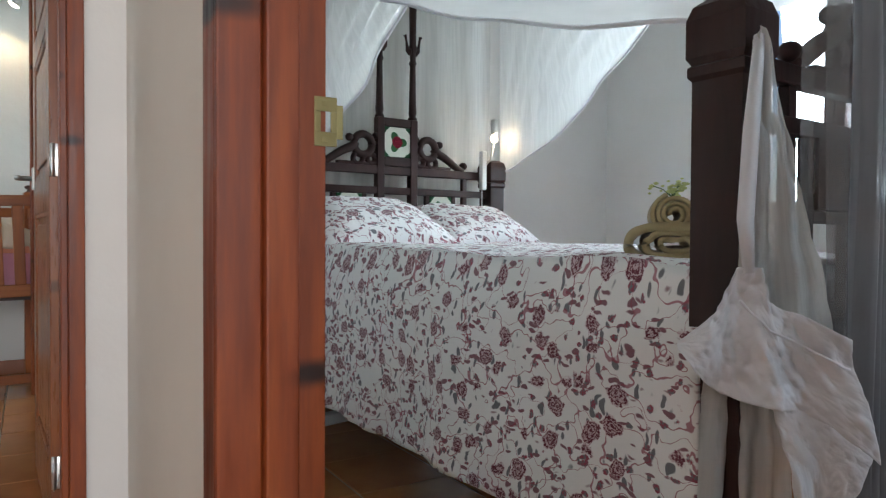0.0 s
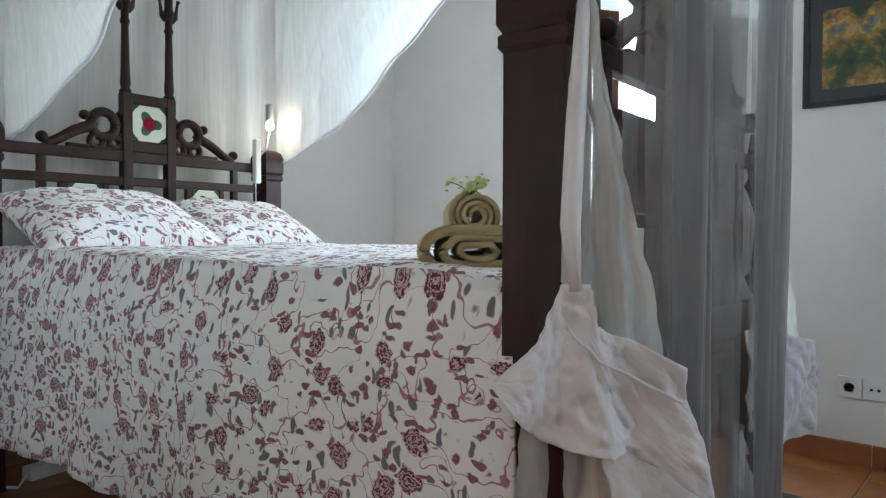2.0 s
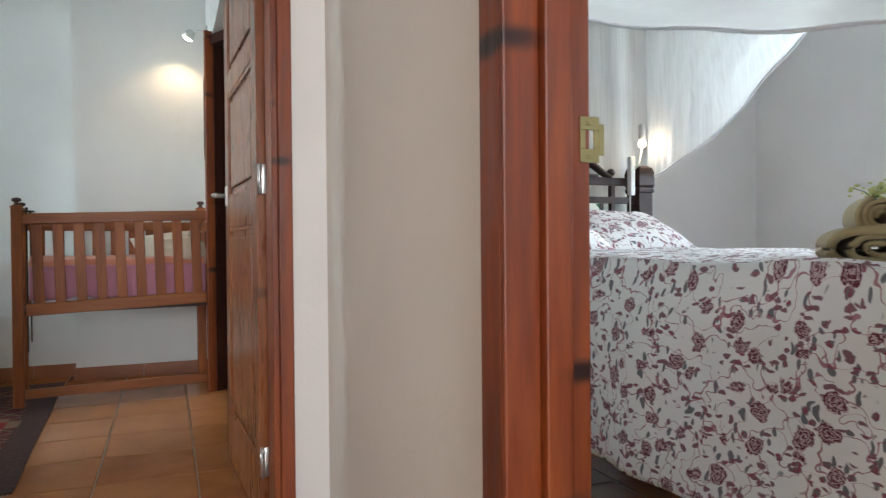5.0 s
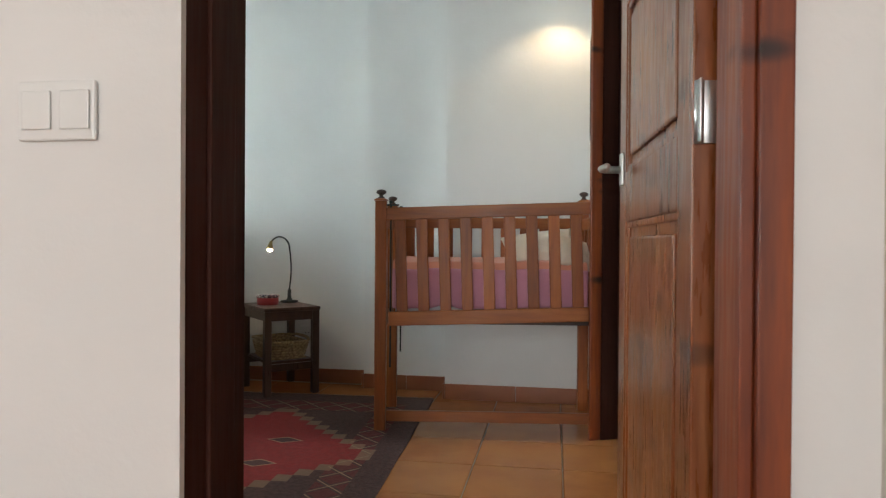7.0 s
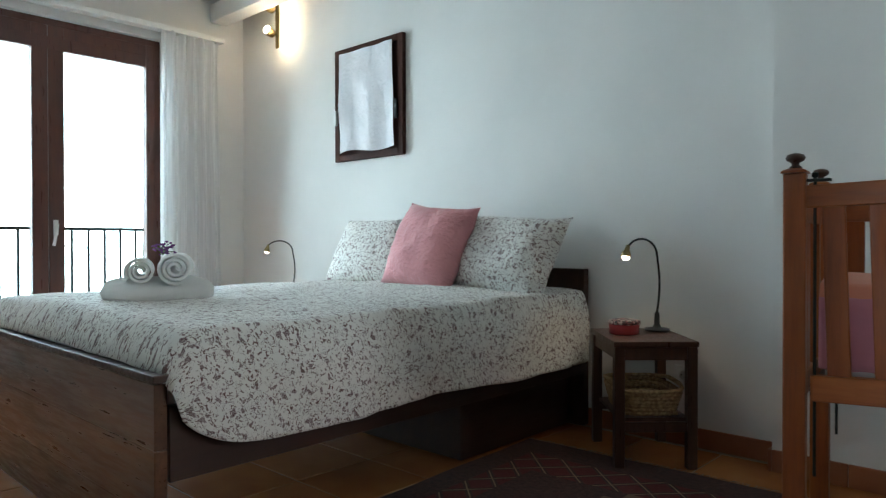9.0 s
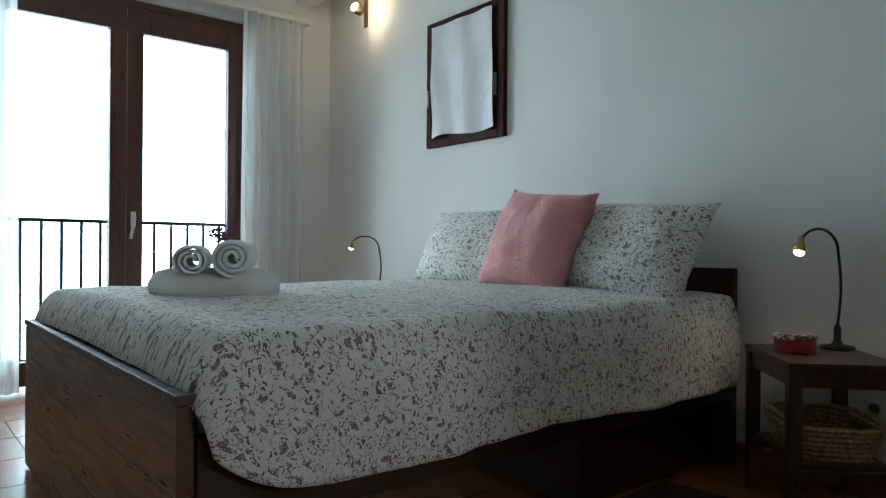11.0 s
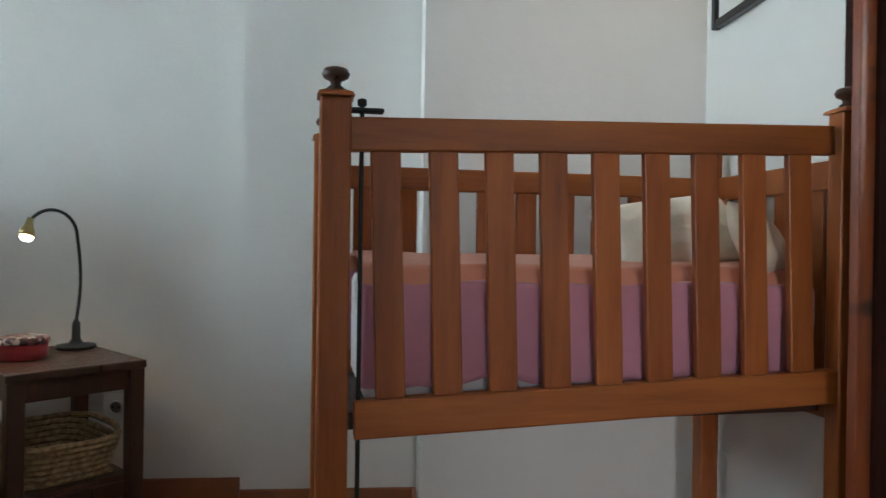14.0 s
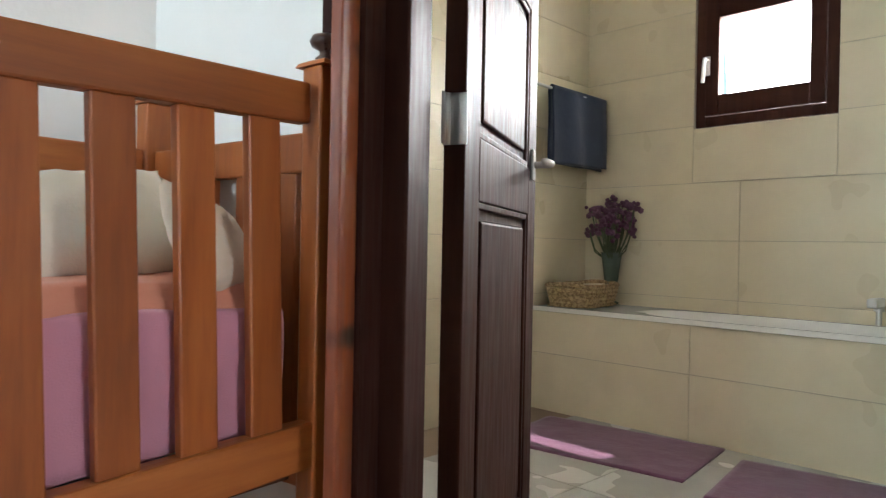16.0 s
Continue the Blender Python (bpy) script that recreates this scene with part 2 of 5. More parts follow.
M_FLORAL = floral("rose_print_cotton", (0.86, 0.83, 0.81), (0.13, 0.010, 0.026), (0.32, 0.05, 0.085), (0.17, 0.165, 0.175), 13.0)
M_SPRIG = floral("sprig_print_cotton", (0.80, 0.79, 0.75), (0.09, 0.028, 0.035), (0.15, 0.06, 0.065), (0.17, 0.12, 0.105), 33.0)
M_COTTON = cloth("white_cotton_hem", (0.80, 0.79, 0.82), 0.9, 34, 1.4, 0.9)
M_TOWELW = cloth("white_terry", (0.76, 0.76, 0.74), 0.95, 260, 1.2)
M_TOWELG = cloth("olive_terry", (0.40, 0.315, 0.16), 0.95, 240, 1.4)
M_TOWELB = cloth("navy_terry", (0.014, 0.025, 0.05), 0.95, 240, 1.0)
M_PINK = cloth("pink_quilt", (0.72, 0.31, 0.33), 0.85, 55, 1.6, 1.3)
M_MAUVE = cloth("mauve_cot_cover", (0.60, 0.27, 0.36), 0.85, 400, 0.6)
M_PEACH = cloth("peach_cot_top", (0.72, 0.30, 0.20), 0.85, 400, 0.6)
M_BEIGE = cloth("cream_cushion", (0.76, 0.67, 0.54), 0.9, 300, 0.8)
M_CREAM = cloth("pale_cream_cushion", (0.84, 0.78, 0.66), 0.9, 300, 1.2)
M_BATHMAT = cloth("purple_bath_mat", (0.17, 0.065, 0.125), 0.95, 220, 1.2)


def netting(name, color, opacity):
    m = bpy.data.materials.new(name)
    m.use_nodes = True
    t = m.node_tree
    b = t.nodes["Principled BSDF"]
    b.inputs["Base Color"].default_value = (*color, 1)
    b.inputs["Roughness"].default_value = 0.9
    n = N(m)
    uv = n.coord("UV")
    tr = t.nodes.new("ShaderNodeBsdfTransparent")
    tl = t.nodes.new("ShaderNodeBsdfTranslucent")
    tl.inputs[0].default_value = (*color, 1)
    mx1, mx2 = t.nodes.new("ShaderNodeMixShader"), t.nodes.new("ShaderNodeMixShader")
    mx1.inputs[0].default_value = 0.45
    t.links.new(b.outputs[0], mx1.inputs[1])
    t.links.new(tl.outputs[0], mx1.inputs[2])
    weave = n.noise(n.node("ShaderNodeMapping", Vector=uv, Scale=(1, 0.05, 1)), 55, 3)
    n.put(mx2.inputs[0], n.smooth(weave, 0.25, 0.75, opacity - 0.06, min(1.0, opacity + 0.06)))
    t.links.new(tr.outputs[0], mx2.inputs[1])
    t.links.new(mx1.outputs[0], mx2.inputs[2])
    t.links.new(mx2.outputs[0], t.nodes["Material Output"].inputs[0])
    return m


M_NET = netting("white_mosquito_net", (0.84, 0.83, 0.80), 0.78)
# the same white net at the bed's foot, its shade mixed into the colour
M_NETTHIN_SHADE = netting("shaded_thin_net", (0.44, 0.42, 0.405), 0.36)
M_NETSHADE = netting("shaded_dense_net", (0.40, 0.40, 0.42), 0.55)
M_CURTAIN = netting("white_curtain_cotton", (0.93, 0.93, 0.93), 0.88)


def glow(name, color, strength):
    m = material(name, color)
    b = m.node_tree.nodes["Principled BSDF"]
    b.inputs["Emission Color"].default_value = (*color, 1)
    b.inputs["Emission Strength"].default_value = strength
    return m


M_BULB = glow("lit_bulb", (1.0, 0.85, 0.6), 14)

# ---- mesh helpers ----
def part(name, bm, mat, parent=None, label="", smooth=False):
    me = bpy.data.meshes.new(name)
    bm.normal_update()
    bm.to_mesh(me)
    bm.free()
    me.materials.append(mat)
    if smooth:
        for p in me.polygons:
            p.use_smooth = True
    ob = new(name, me)
    if parent is not None:
        ob.parent = parent
    if label:
        ob["label"] = label
    return ob


def empty(name, m, label, category, group=""):
    ob = new(name)
    ob.matrix_world = m
    ob.empty_display_size = 0.1
    return tagged(ob, label, category, group)


def add_box(bm, x0, y0, z0, x1, y1, z1, bevel=0.0, m=None):
    r = bmesh.ops.create_cube(bm, size=1.0)
    vs = r["verts"]
    mm = Matrix.Translation(((x0 + x1) / 2, (y0 + y1) / 2, (z0 + z1) / 2)) @ Matrix.Diagonal((abs(x1 - x0), abs(y1 - y0), abs(z1 - z0), 1))
    bmesh.ops.transform(bm, matrix=mm, verts=vs)
    if bevel:
        es = list({e for v in vs for e in v.link_edges})
        out = bmesh.ops.bevel(bm, geom=es, offset=bevel, segments=2, profile=0.5, affect="EDGES")
        vs = list({v for f in out["faces"] for v in f.verts} | {v for v in vs if v.is_valid})
    if m is not None:
        bmesh.ops.transform(bm, matrix=m, verts=vs)
    return vs


def box(x0, y0, z0, x1, y1, z1, bevel=0.0, m=None):
    bm = bmesh.new()
    add_box(bm, x0, y0, z0, x1, y1, z1, bevel, m)
    return bm


def boxes(rows, bevel=0.0):
    bm = bmesh.new()
    for r in rows:
        add_box(bm, *r, bevel)
    return bm


def lathe(profile, n=20, bm=None, at=(0, 0, 0), sq=False):
    """A turned piece round z from (radius, height) pairs; sq: a square section."""
    bm = bm or bmesh.new()
    n = 4 if sq else n
    rings = []
    for r, z in profile:
        ring = []
        for k in range(n):
            a = 2 * math.pi * k / n + (math.pi / 4 if sq else 0)
            rr = r * (math.sqrt(2) if sq else 1)
            ring.append(bm.verts.new((at[0] + rr * math.cos(a), at[1] + rr * math.sin(a), at[2] + z)))
        rings.append(ring)
    for a, b in zip(rings, rings[1:]):
        for k in range(n):
            bm.faces.new((a[k], a[(k + 1) % n], b[(k + 1) % n], b[k]))
    bm.faces.new(rings[0][::-1])
    bm.faces.new(rings[-1])
    return bm


def tube(points, radius, n=10, bm=None, closed=False):
    bm = bm or bmesh.new()
    pts = [Vector(p) for p in points]
    rings = []
    for i, p in enumerate(pts):
        a, b = pts[max(i - 1, 0)], pts[min(i + 1, len(pts) - 1)]
        q = (b - a).to_track_quat("Z", "Y")
        r = radius(i / (len(pts) - 1)) if callable(radius) else radius
        rings.append([bm.verts.new(p + q @ Vector((r * math.cos(2 * math.pi * k / n), r * math.sin(2 * math.pi * k / n), 0))) for k in range(n)])
    for a, b in zip(rings, rings[1:]):
        for k in range(n):
            bm.faces.new((a[k], a[(k + 1) % n], b[(k + 1) % n], b[k]))
    bm.faces.new(rings[0][::-1])
    bm.faces.new(rings[-1])
    return bm


def sheet(fn, nu, nv, su=1.0, sv=1.0, thick=0.0, bm=None):
    """A cloth surface fn(u, v) with u, v in 0..1 and a UV map in metres (su, sv)."""
    bm = bm or bmesh.new()
    uvl = bm.loops.layers.uv.verify()
    g = [[bm.verts.new(fn(i / nu, j / nv)) for j in range(nv + 1)] for i in range(nu + 1)]
    faces = []
    for i in range(nu):
        for j in range(nv):
            f = bm.faces.new((g[i][j], g[i + 1][j], g[i + 1][j + 1], g[i][j + 1]))
            for l, (a, b) in zip(f.loops, ((i, j), (i + 1, j), (i + 1, j + 1), (i, j + 1))):
                l[uvl].uv = (a / nu * su, b / nv * sv)
            faces.append(f)
    if thick:
        bm.normal_update()
        bmesh.ops.solidify(bm, geom=faces, thickness=thick)
    return bm


def nz(x, y, z=0.0, s=1.0):
    return noise.noise(Vector((x * s, y * s, z * s)))


def cushion(w, h, d, seed, nu=22, nv=18, droop=0.0):
    """A stuffed pillow lying in x (width) and y (height), bulging in z, with pulled corners."""
    bm = bmesh.new()
    for side in (1, -1):
        def fn(u, v):
            a, b = 2 * u - 1, 2 * v - 1
            pin = 1 - 0.10 * (1 - a * a) * abs(b) ** 3 - 0.0
            pinx = 1 - 0.10 * (1 - b * b) * abs(a) ** 3
            t = (max(0.0, 1 - abs(a) ** 2.6) ** 0.55) * (max(0.0, 1 - abs(b) ** 2.6) ** 0.55) * (1 + 0.10 * nz(a * 4, b * 4, seed + 2))
            wob = 0.08 * nz(a * 2.1 + seed, b * 2.3, seed) + 0.05 * nz(a * 5 + seed, b * 5, seed)
            return (a * w / 2 * pinx, b * h / 2 * pin, side * d / 2 * t * (1 + wob * 1.5) + wob * 0.02 - droop * a * a * b * b)
        sheet(fn, nu, nv, w, h, 0, bm)
    bmesh.ops.remove_doubles(bm, verts=bm.verts, dist=0.0015)
    bmesh.ops.recalc_face_normals(bm, faces=bm.faces)
    return bm

# ---- structure ----
H_CEIL = 2.75


def wall(name, rows, mat=M_WALL):
    return tagged(part(name, boxes(rows), mat), kind="structure")


EAST = 3.87      # bedroom window wall
# hall and rooms: x of partitions, y of partitions
wall("wall_hall_east", [(0.85, -2.5, 0, 0.97, 0.08, H_CEIL), (0.89, 1.06, 0, 0.97, 2.2, H_CEIL), (0.85, 0.08, 2.1, 0.97, 1.06, H_CEIL)], M_HALL)
wall("wall_bedroom_south", [(-4.9, 2.19, 0, -0.05, 2.38, H_CEIL), (-4.9, 2.178, 0, 0.038, 2.19, H_CEIL), (0.79, 2.2, 0, 0.97, 2.38, H_CEIL), (-0.05, 2.2, 2.1, 0.79, 2.38, H_CEIL)])
wall("wall_hall_west", [(-1.6, -2.5, 0, -1.45, 2.2, H_CEIL)], M_HALL)
# unseen end wall, its opening made only for the hall fill lamp
wall("wall_hall_south", [(-1.45, -2.5, 0, -0.3, -2.35, H_CEIL), (0.78, -2.5, 0, 0.85, -2.35, H_CEIL), (-0.3, -2.5, 2.4, 0.78, -2.35, H_CEIL)], M_HALL)
wall("wall_bedroom_north", [(-4.9, 5.48, 0, 0.94, 5.7, H_CEIL), (-0.62, 5.37, 0, -0.09, 5.48, H_CEIL), (-0.09, 5.17, 0, 0.72, 5.48, H_CEIL)])
wall("wall_bedroom_west", [(-4.9, 2.4, 0, -4.67, 3.30, H_CEIL), (-4.9, 4.82, 0, -4.67, 5.48, H_CEIL), (-4.9, 3.30, 2.38, -4.67, 4.82, H_CEIL)])
wall("wall_bedroom_east", [(0.81, 2.4, 0, 0.94, 3.70, H_CEIL), (0.72, 4.57, 0, 0.80, 5.48, H_CEIL), (0.80, 4.63, 0, 0.94, 5.48, H_CEIL), (0.72, 3.70, 2.1, 0.94, 4.54, H_CEIL)])

wall("wall_bath_south", [(0.97, 3.47, 0, EAST, 3.70, H_CEIL)])
wall("wall_guest_east", [(EAST, -0.7, 0, EAST + 0.25, 1.62, H_CEIL), (EAST, 2.48, 0, EAST + 0.25, 3.95, H_CEIL), (EAST, 1.62, 0, EAST + 0.25, 2.48, 0.95), (EAST, 1.62, 2.15, EAST + 0.25, 2.48, H_CEIL)])
# out of view; its opening is added to let the south fill in
wall("wall_guest_south", [(0.97, -0.85, 0, 2.0, -0.7, H_CEIL), (3.0, -0.85, 0, EAST + 0.25, -0.7, H_CEIL), (2.0, -0.85, 0, 3.0, -0.7, 0.9), (2.0, -0.85, 2.1, 3.0, -0.7, H_CEIL)])
wall("wall_bath_north", [(0.94, 6.0, 0, 3.85, 6.15, H_CEIL)], M_BATHGROUT)
wall("wall_bath_east", [(3.6, 3.70, 0, 3.85, 4.668, H_CEIL), (3.6, 5.348, 0, 3.85, 6.0, H_CEIL), (3.6, 4.668, 0, 3.85, 5.348, 1.485), (3.6, 4.668, 2.205, 3.85, 5.348, H_CEIL)], M_BATHGROUT)
wall("wall_bath_west", [(0.8, 5.7, 0, 0.94, 6.15, H_CEIL)])
tagged(part("ceiling", boxes([(-4.9, -2.5, H_CEIL, EAST + 0.25, 3.95, H_CEIL + 0.12), (-4.9, 3.95, H_CEIL, EAST + 0.25, 6.15, H_CEIL + 0.12)]), M_CEIL), kind="structure")
tagged(part("floor", boxes([(-4.9, -2.5, -0.12, EAST + 0.25, 6.15, -0.004)]), M_GROUT), kind="structure")
tagged(part("ground", boxes([(-400, -400, -3.2, 400, 400, -3.0)]), material("dry_field", (0.12, 0.13, 0.05), 0.95)), kind="structure")
tagged(part("balcony_floor", boxes([(-6.0, 2.6, -0.15, -4.9, 5.6, -0.02)]), M_SKIRT), kind="structure")


def skirting(name, rows):
    bm = bmesh.new()
    for x0, y0, x1, y1 in rows:
        n = max(1, round(max(abs(x1 - x0), abs(y1 - y0)) / 0.33))
        for k in range(n):
            a, b = k / n, (k + 1) / n
            if abs(x1 - x0) > abs(y1 - y0):
                add_box(bm, x0 + (x1 - x0) * a + 0.001, y0, 0, x0 + (x1 - x0) * b - 0.001, y1, 0.085, 0.003)
            else:
                add_box(bm, x0, y0 + (y1 - y0) * a + 0.001, 0, x1, y0 + (y1 - y0) * b - 0.001, 0.085, 0.003)
    return tagged(part(name, bm, M_SKIRT), kind="structure")


skirting("baseboard_north", [(-4.66, 5.467, -0.62, 5.48), (-0.62, 5.357, -0.09, 5.37), (-0.633, 5.357, -0.62, 5.467), (-0.09, 5.157, 0.707, 5.17), (-0.103, 5.157, -0.09, 5.357)])
skirting("baseboard_east", [(0.707, 4.56, 0.72, 5.157), (0.797, 2.42, 0.81, 3.68)])
skirting("baseboard_guest", [(EAST - 0.013, -0.7, EAST, 3.47), (0.98, 3.457, EAST - 0.013, 3.47)])
tagged(part("ceiling_beam", box(-4.68, 5.2, 2.6, 0.72, 5.34, 2.74, 0.01), M_CEIL, None), "whitewashed timber ceiling beam", "beam", kind="structure")
tagged(part("ceiling_beam", box(-4.68, 4.3, 2.6, 0.72, 4.44, 2.74, 0.01), M_CEIL, None), "whitewashed timber ceiling beam", "beam", kind="structure")


# ---- door frames and doors ----
def strike(parent, m, mat=M_BRASS):
    bm = bmesh.new()
    for r in ((0, 0, 0, 0.036, 0.003, 0.022), (0, 0, 0.053, 0.036, 0.003, 0.075), (0, 0, 0.022, 0.010, 0.003, 0.053), (0.026, 0, 0.022, 0.036, 0.003, 0.053)):
        add_box(bm, *r, 0.0008)
    add_box(bm, 0.036, 0, 0.012, 0.046, 0.003, 0.064, 0.0008)
    for z in (0.01, 0.065):
        add_box(bm, 0.012, -0.001, z - 0.004, 0.02, 0.004, z + 0.004, 0.001)
    bmesh.ops.transform(bm, matrix=m, verts=bm.verts)
    return part("strike_plate", bm, mat, parent, "worn metal strike plate")


fa = tagged(new("door_frame_guest"), "knotty varnished pine door frame", "door frame", kind="structure")
part("jamb", boxes([(0.845, 1.0, 0, 0.978, 1.06, 2.1), (0.845, 0.99, 0, 0.897, 1.0, 2.04), (0.897, 0.976, 0, 0.937, 1.0, 2.04)], 0.003), M_FRAME, fa)
part("jamb", boxes([(0.845, 0.08, 0, 0.978, 0.14, 2.1), (0.845, 0.14, 0, 0.93, 0.16, 2.04)], 0.003), M_FRAME, fa)
part("lintel", boxes([(0.845, 0.14, 2.04, 0.978, 1.0, 2.1)], 0.003), M_FRAME, fa)
strike(fa, Matrix.Translation((0.962, 0.9975, 0.972)) @ Matrix.Scale(0.8, 4))

fb = tagged(new("door_frame_bedroom"), "dark varnished timber door frame", "door frame", kind="structure")
# left jamb takes the darker wood, right jamb and lintel the pine
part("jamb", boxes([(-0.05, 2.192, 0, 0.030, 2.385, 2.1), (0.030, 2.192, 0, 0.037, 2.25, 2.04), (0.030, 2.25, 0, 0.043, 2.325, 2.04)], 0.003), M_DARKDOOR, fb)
part("jamb", boxes([(0.752, 2.185, 0, 0.79, 2.385, 2.1), (0.735, 2.2, 0, 0.752, 2.33, 2.04)], 0.003), M_FRAME, fb)
part("lintel", boxes([(0.030, 2.194, 2.04, 0.752, 2.385, 2.1)], 0.003), M_FRAME, fb)
strike(fb, Matrix.Translation((0.024, 2.338, 0.965)) @ Matrix.Rotation(radians(90), 4, "Z") @ Matrix.Scale(1.15, 4), M_IRON)

fc = tagged(new("door_frame_bathroom"), "dark stained timber bathroom door frame", "door frame", kind="structure")
fc.matrix_world = pose(0.704, 4.485, 0, 0, 0, 27)
part("jamb", boxes([(0.0, 0.0, 0, 0.26, 0.012, 2.1), (0.05, 0.012, 0, 0.26, 0.07, 2.1), (0.022, -0.012, 0, 0.10, 0.0, 2.04), (0.10, -0.05, 0, 0.20, 0.0, 2.04)], 0.004), M_DARKDOOR, fc)
part("architrave", boxes([(-0.032, -0.006, 0, 0.022, 0.012, 2.12)], 0.003), M_FRAME, fc)
part("jamb", boxes([(0.0, -0.86, 0, 0.20, -0.80, 2.1)], 0.004), M_DARKDOOR, fc)
part("lintel", boxes([(0.0, -0.80, 2.04, 0.20, 0.0, 2.1)], 0.004), M_DARKDOOR, fc)


def hinge(parent, z, x, y, h=0.09):
    bm = lathe([(0.007, 0), (0.007, h)], 10, at=(x, y, z))
    add_box(bm, x - 0.002, y - 0.036, z, x + 0.002, y, z + h, 0.0008)
    add_box(bm, x - 0.022, y + 0.001, z, x, y + 0.004, z + h, 0.0008)
    return part("hinge", bm, M_CHROME, parent, "brushed steel butt hinge", True)


def lever(parent, x, y, side):
    h = part("door_handle", box(x - 0.016, y, 1.02, x + 0.016, y + side * 0.008, 1.10, 0.003), M_CHROME, parent, "steel lever handle")
    bm = tube([(x, y + side * 0.006, 1.06), (x, y + side * 0.045, 1.06), (x - 0.02, y + side * 0.055, 1.06), (x - 0.11, y + side * 0.052, 1.055)], 0.009)
    part("lever", bm, M_CHROME, h, "", True)


def panel_door(name, m, width, mat, label, rail=1.0):
    """A leaf in its own frame: hinge edge at x = 0, free edge at x = width, thickness in y."""
    d = tagged(new(name), label, "door", kind="structure")
    d.matrix_world = m
    s = 0.10
    part("stile", box(0, -0.02, 0.008, s, 0.02, 2.03, 0.003), mat, d)
    part("stile", box(width - s, -0.02, 0.008, width, 0.02, 2.03, 0.003), mat, d)
    for z0, z1 in ((0.008, 0.2), (0.93, 1.05), (1.45, 1.53), (1.92, 2.03)):
        part("rail", box(s, -0.02, z0, width - s, 0.02, z1, 0.003), mat, d)
    for z0, z1 in ((0.2, 0.93), (1.05, 1.45), (1.53, 1.92)):
        bm = box(s, -0.008, z0, width - s, 0.008, z1)
        for sg in (1, -1):
            add_box(bm, s + 0.035, sg * 0.008, z0 + 0.035, width - s - 0.035, sg * 0.016, z1 - 0.035, 0.006)
            for r in ((s, z0, s + 0.014, z1), (width - s - 0.014, z0, width - s, z1), (s, z0, width - s, z0 + 0.014), (s, z1 - 0.014, width - s, z1)):
                add_box(bm, r[0], sg * 0.008, r[1], r[2], sg * 0.017, r[3], 0.003)
        part("panel", bm, mat, d)
    for z in (0.155, 1.022, 1.8):
        hinge(d, z, -0.004, 0.012)
    lever(d, width - 0.06, 0.02, 1)
    lever(d, width - 0.06, -0.02, -1)
    return d


panel_door("door_bedroom", pose(0.735, 2.385, 0, 0, 0, 92.5), 0.76, M_DOOR, "open panelled door of varnished orange-brown wood")
panel_door("door_bathroom", pose(0.996, 4.566, 0, 0, 0, 27), 0.68, M_DARKDOOR, "open glossy dark panelled bathroom door")


# ---- windows ----
def window(name, m, w, h, z0, label, bar=0.07, leaves=1, mat=M_WINFRAME, mull=0.1, depth=0.07):
    """A casement in its own frame: x along the wall from 0 to w, y its depth (room side negative), z up from z0."""
    wd = tagged(new(name), label, "window", kind="structure")
    wd.matrix_world = m
    f = boxes([(0, 0, z0, bar * 0.45, depth, z0 + h), (w - bar * 0.45, 0, z0, w, depth, z0 + h), (bar * 0.45, 0, z0, w - bar * 0.45, depth, z0 + bar * 0.45), (bar * 0.45, 0, z0 + h - bar * 0.45, w - bar * 0.45, depth, z0 + h)], 0.004)
    part("window_frame", f, mat, wd)
    lw = (w - 0.9 * bar) / leaves
    for k in range(leaves):
        x0, x1 = bar * 0.45 + k * lw + 0.002, bar * 0.45 + (k + 1) * lw - 0.002
        a, b = z0 + bar * 0.45 + 0.003, z0 + h - bar * 0.45 - 0.003
        e = mull / 2 if leaves > 1 else bar * 0.6
        la, lb = (e if k else bar * 0.6), (e if k < leaves - 1 else bar * 0.6)
        s = part("sash", boxes([(x0, -0.012, a, x0 + la, depth - 0.02, b), (x1 - lb, -0.012, a, x1, depth - 0.02, b), (x0 + la, -0.012, a, x1 - lb, depth - 0.02, a + bar * 0.9), (x0 + la, -0.012, b - bar * 0.9, x1 - lb, depth - 0.02, b)], 0.005), mat, wd)
        p = part("pane", box(x0 + la, 0.018, a + bar * 0.9, x1 - lb, 0.022, b - bar * 0.9), M_GLASS, s)
        p.visible_shadow = False
    return wd


# unseen window, added to go with the south fill lamp
window("window_guest_south", pose(2.0, -0.79, 0), 1.0, 1.2, 0.9, "brown timber bedroom window", 0.06, 2)
# balcony door: wall face at x = -4.67, looking west (its x runs along +y)
wa = window("window_balcony", pose(-4.69, 3.31, 0, 0, 0, 90), 1.50, 2.34, 0.03, "dark brown double balcony door with bright daylight", 0.10, 2, mull=0.19)
part("transom", box(0.11, -0.014, 2.165, 1.39, 0.04, 2.25, 0.004), M_WINFRAME, wa)
hb = part("window_handle", boxes([(0.775, -0.022, 0.95, 0.805, -0.012, 1.05)], 0.003), M_WHITEPLASTIC, wa, "white window handle")
part("lever", tube([(0.79, -0.02, 1.015), (0.79, -0.05, 1.015), (0.785, -0.056, 1.0), (0.765, -0.056, 0.88)], 0.010), M_WHITEPLASTIC, hb)
window("window_guest", pose(EAST + 0.09, 2.47, 0, 0, 0, -90), 0.84, 1.18, 0.96, "brown timber bedroom window", 0.06, 2)
wc = window("window_bathroom", pose(3.61, 5.345, 0, 0, 0, -90), 0.675, 0.71, 1.49, "dark brown bathroom window with bright pane", 0.115, 1, M_DARKDOOR)
hc = part("window_handle", boxes([(0.05, -0.022, 1.75, 0.08, -0.012, 1.85)], 0.003), M_WHITEPLASTIC, wc, "white window handle")
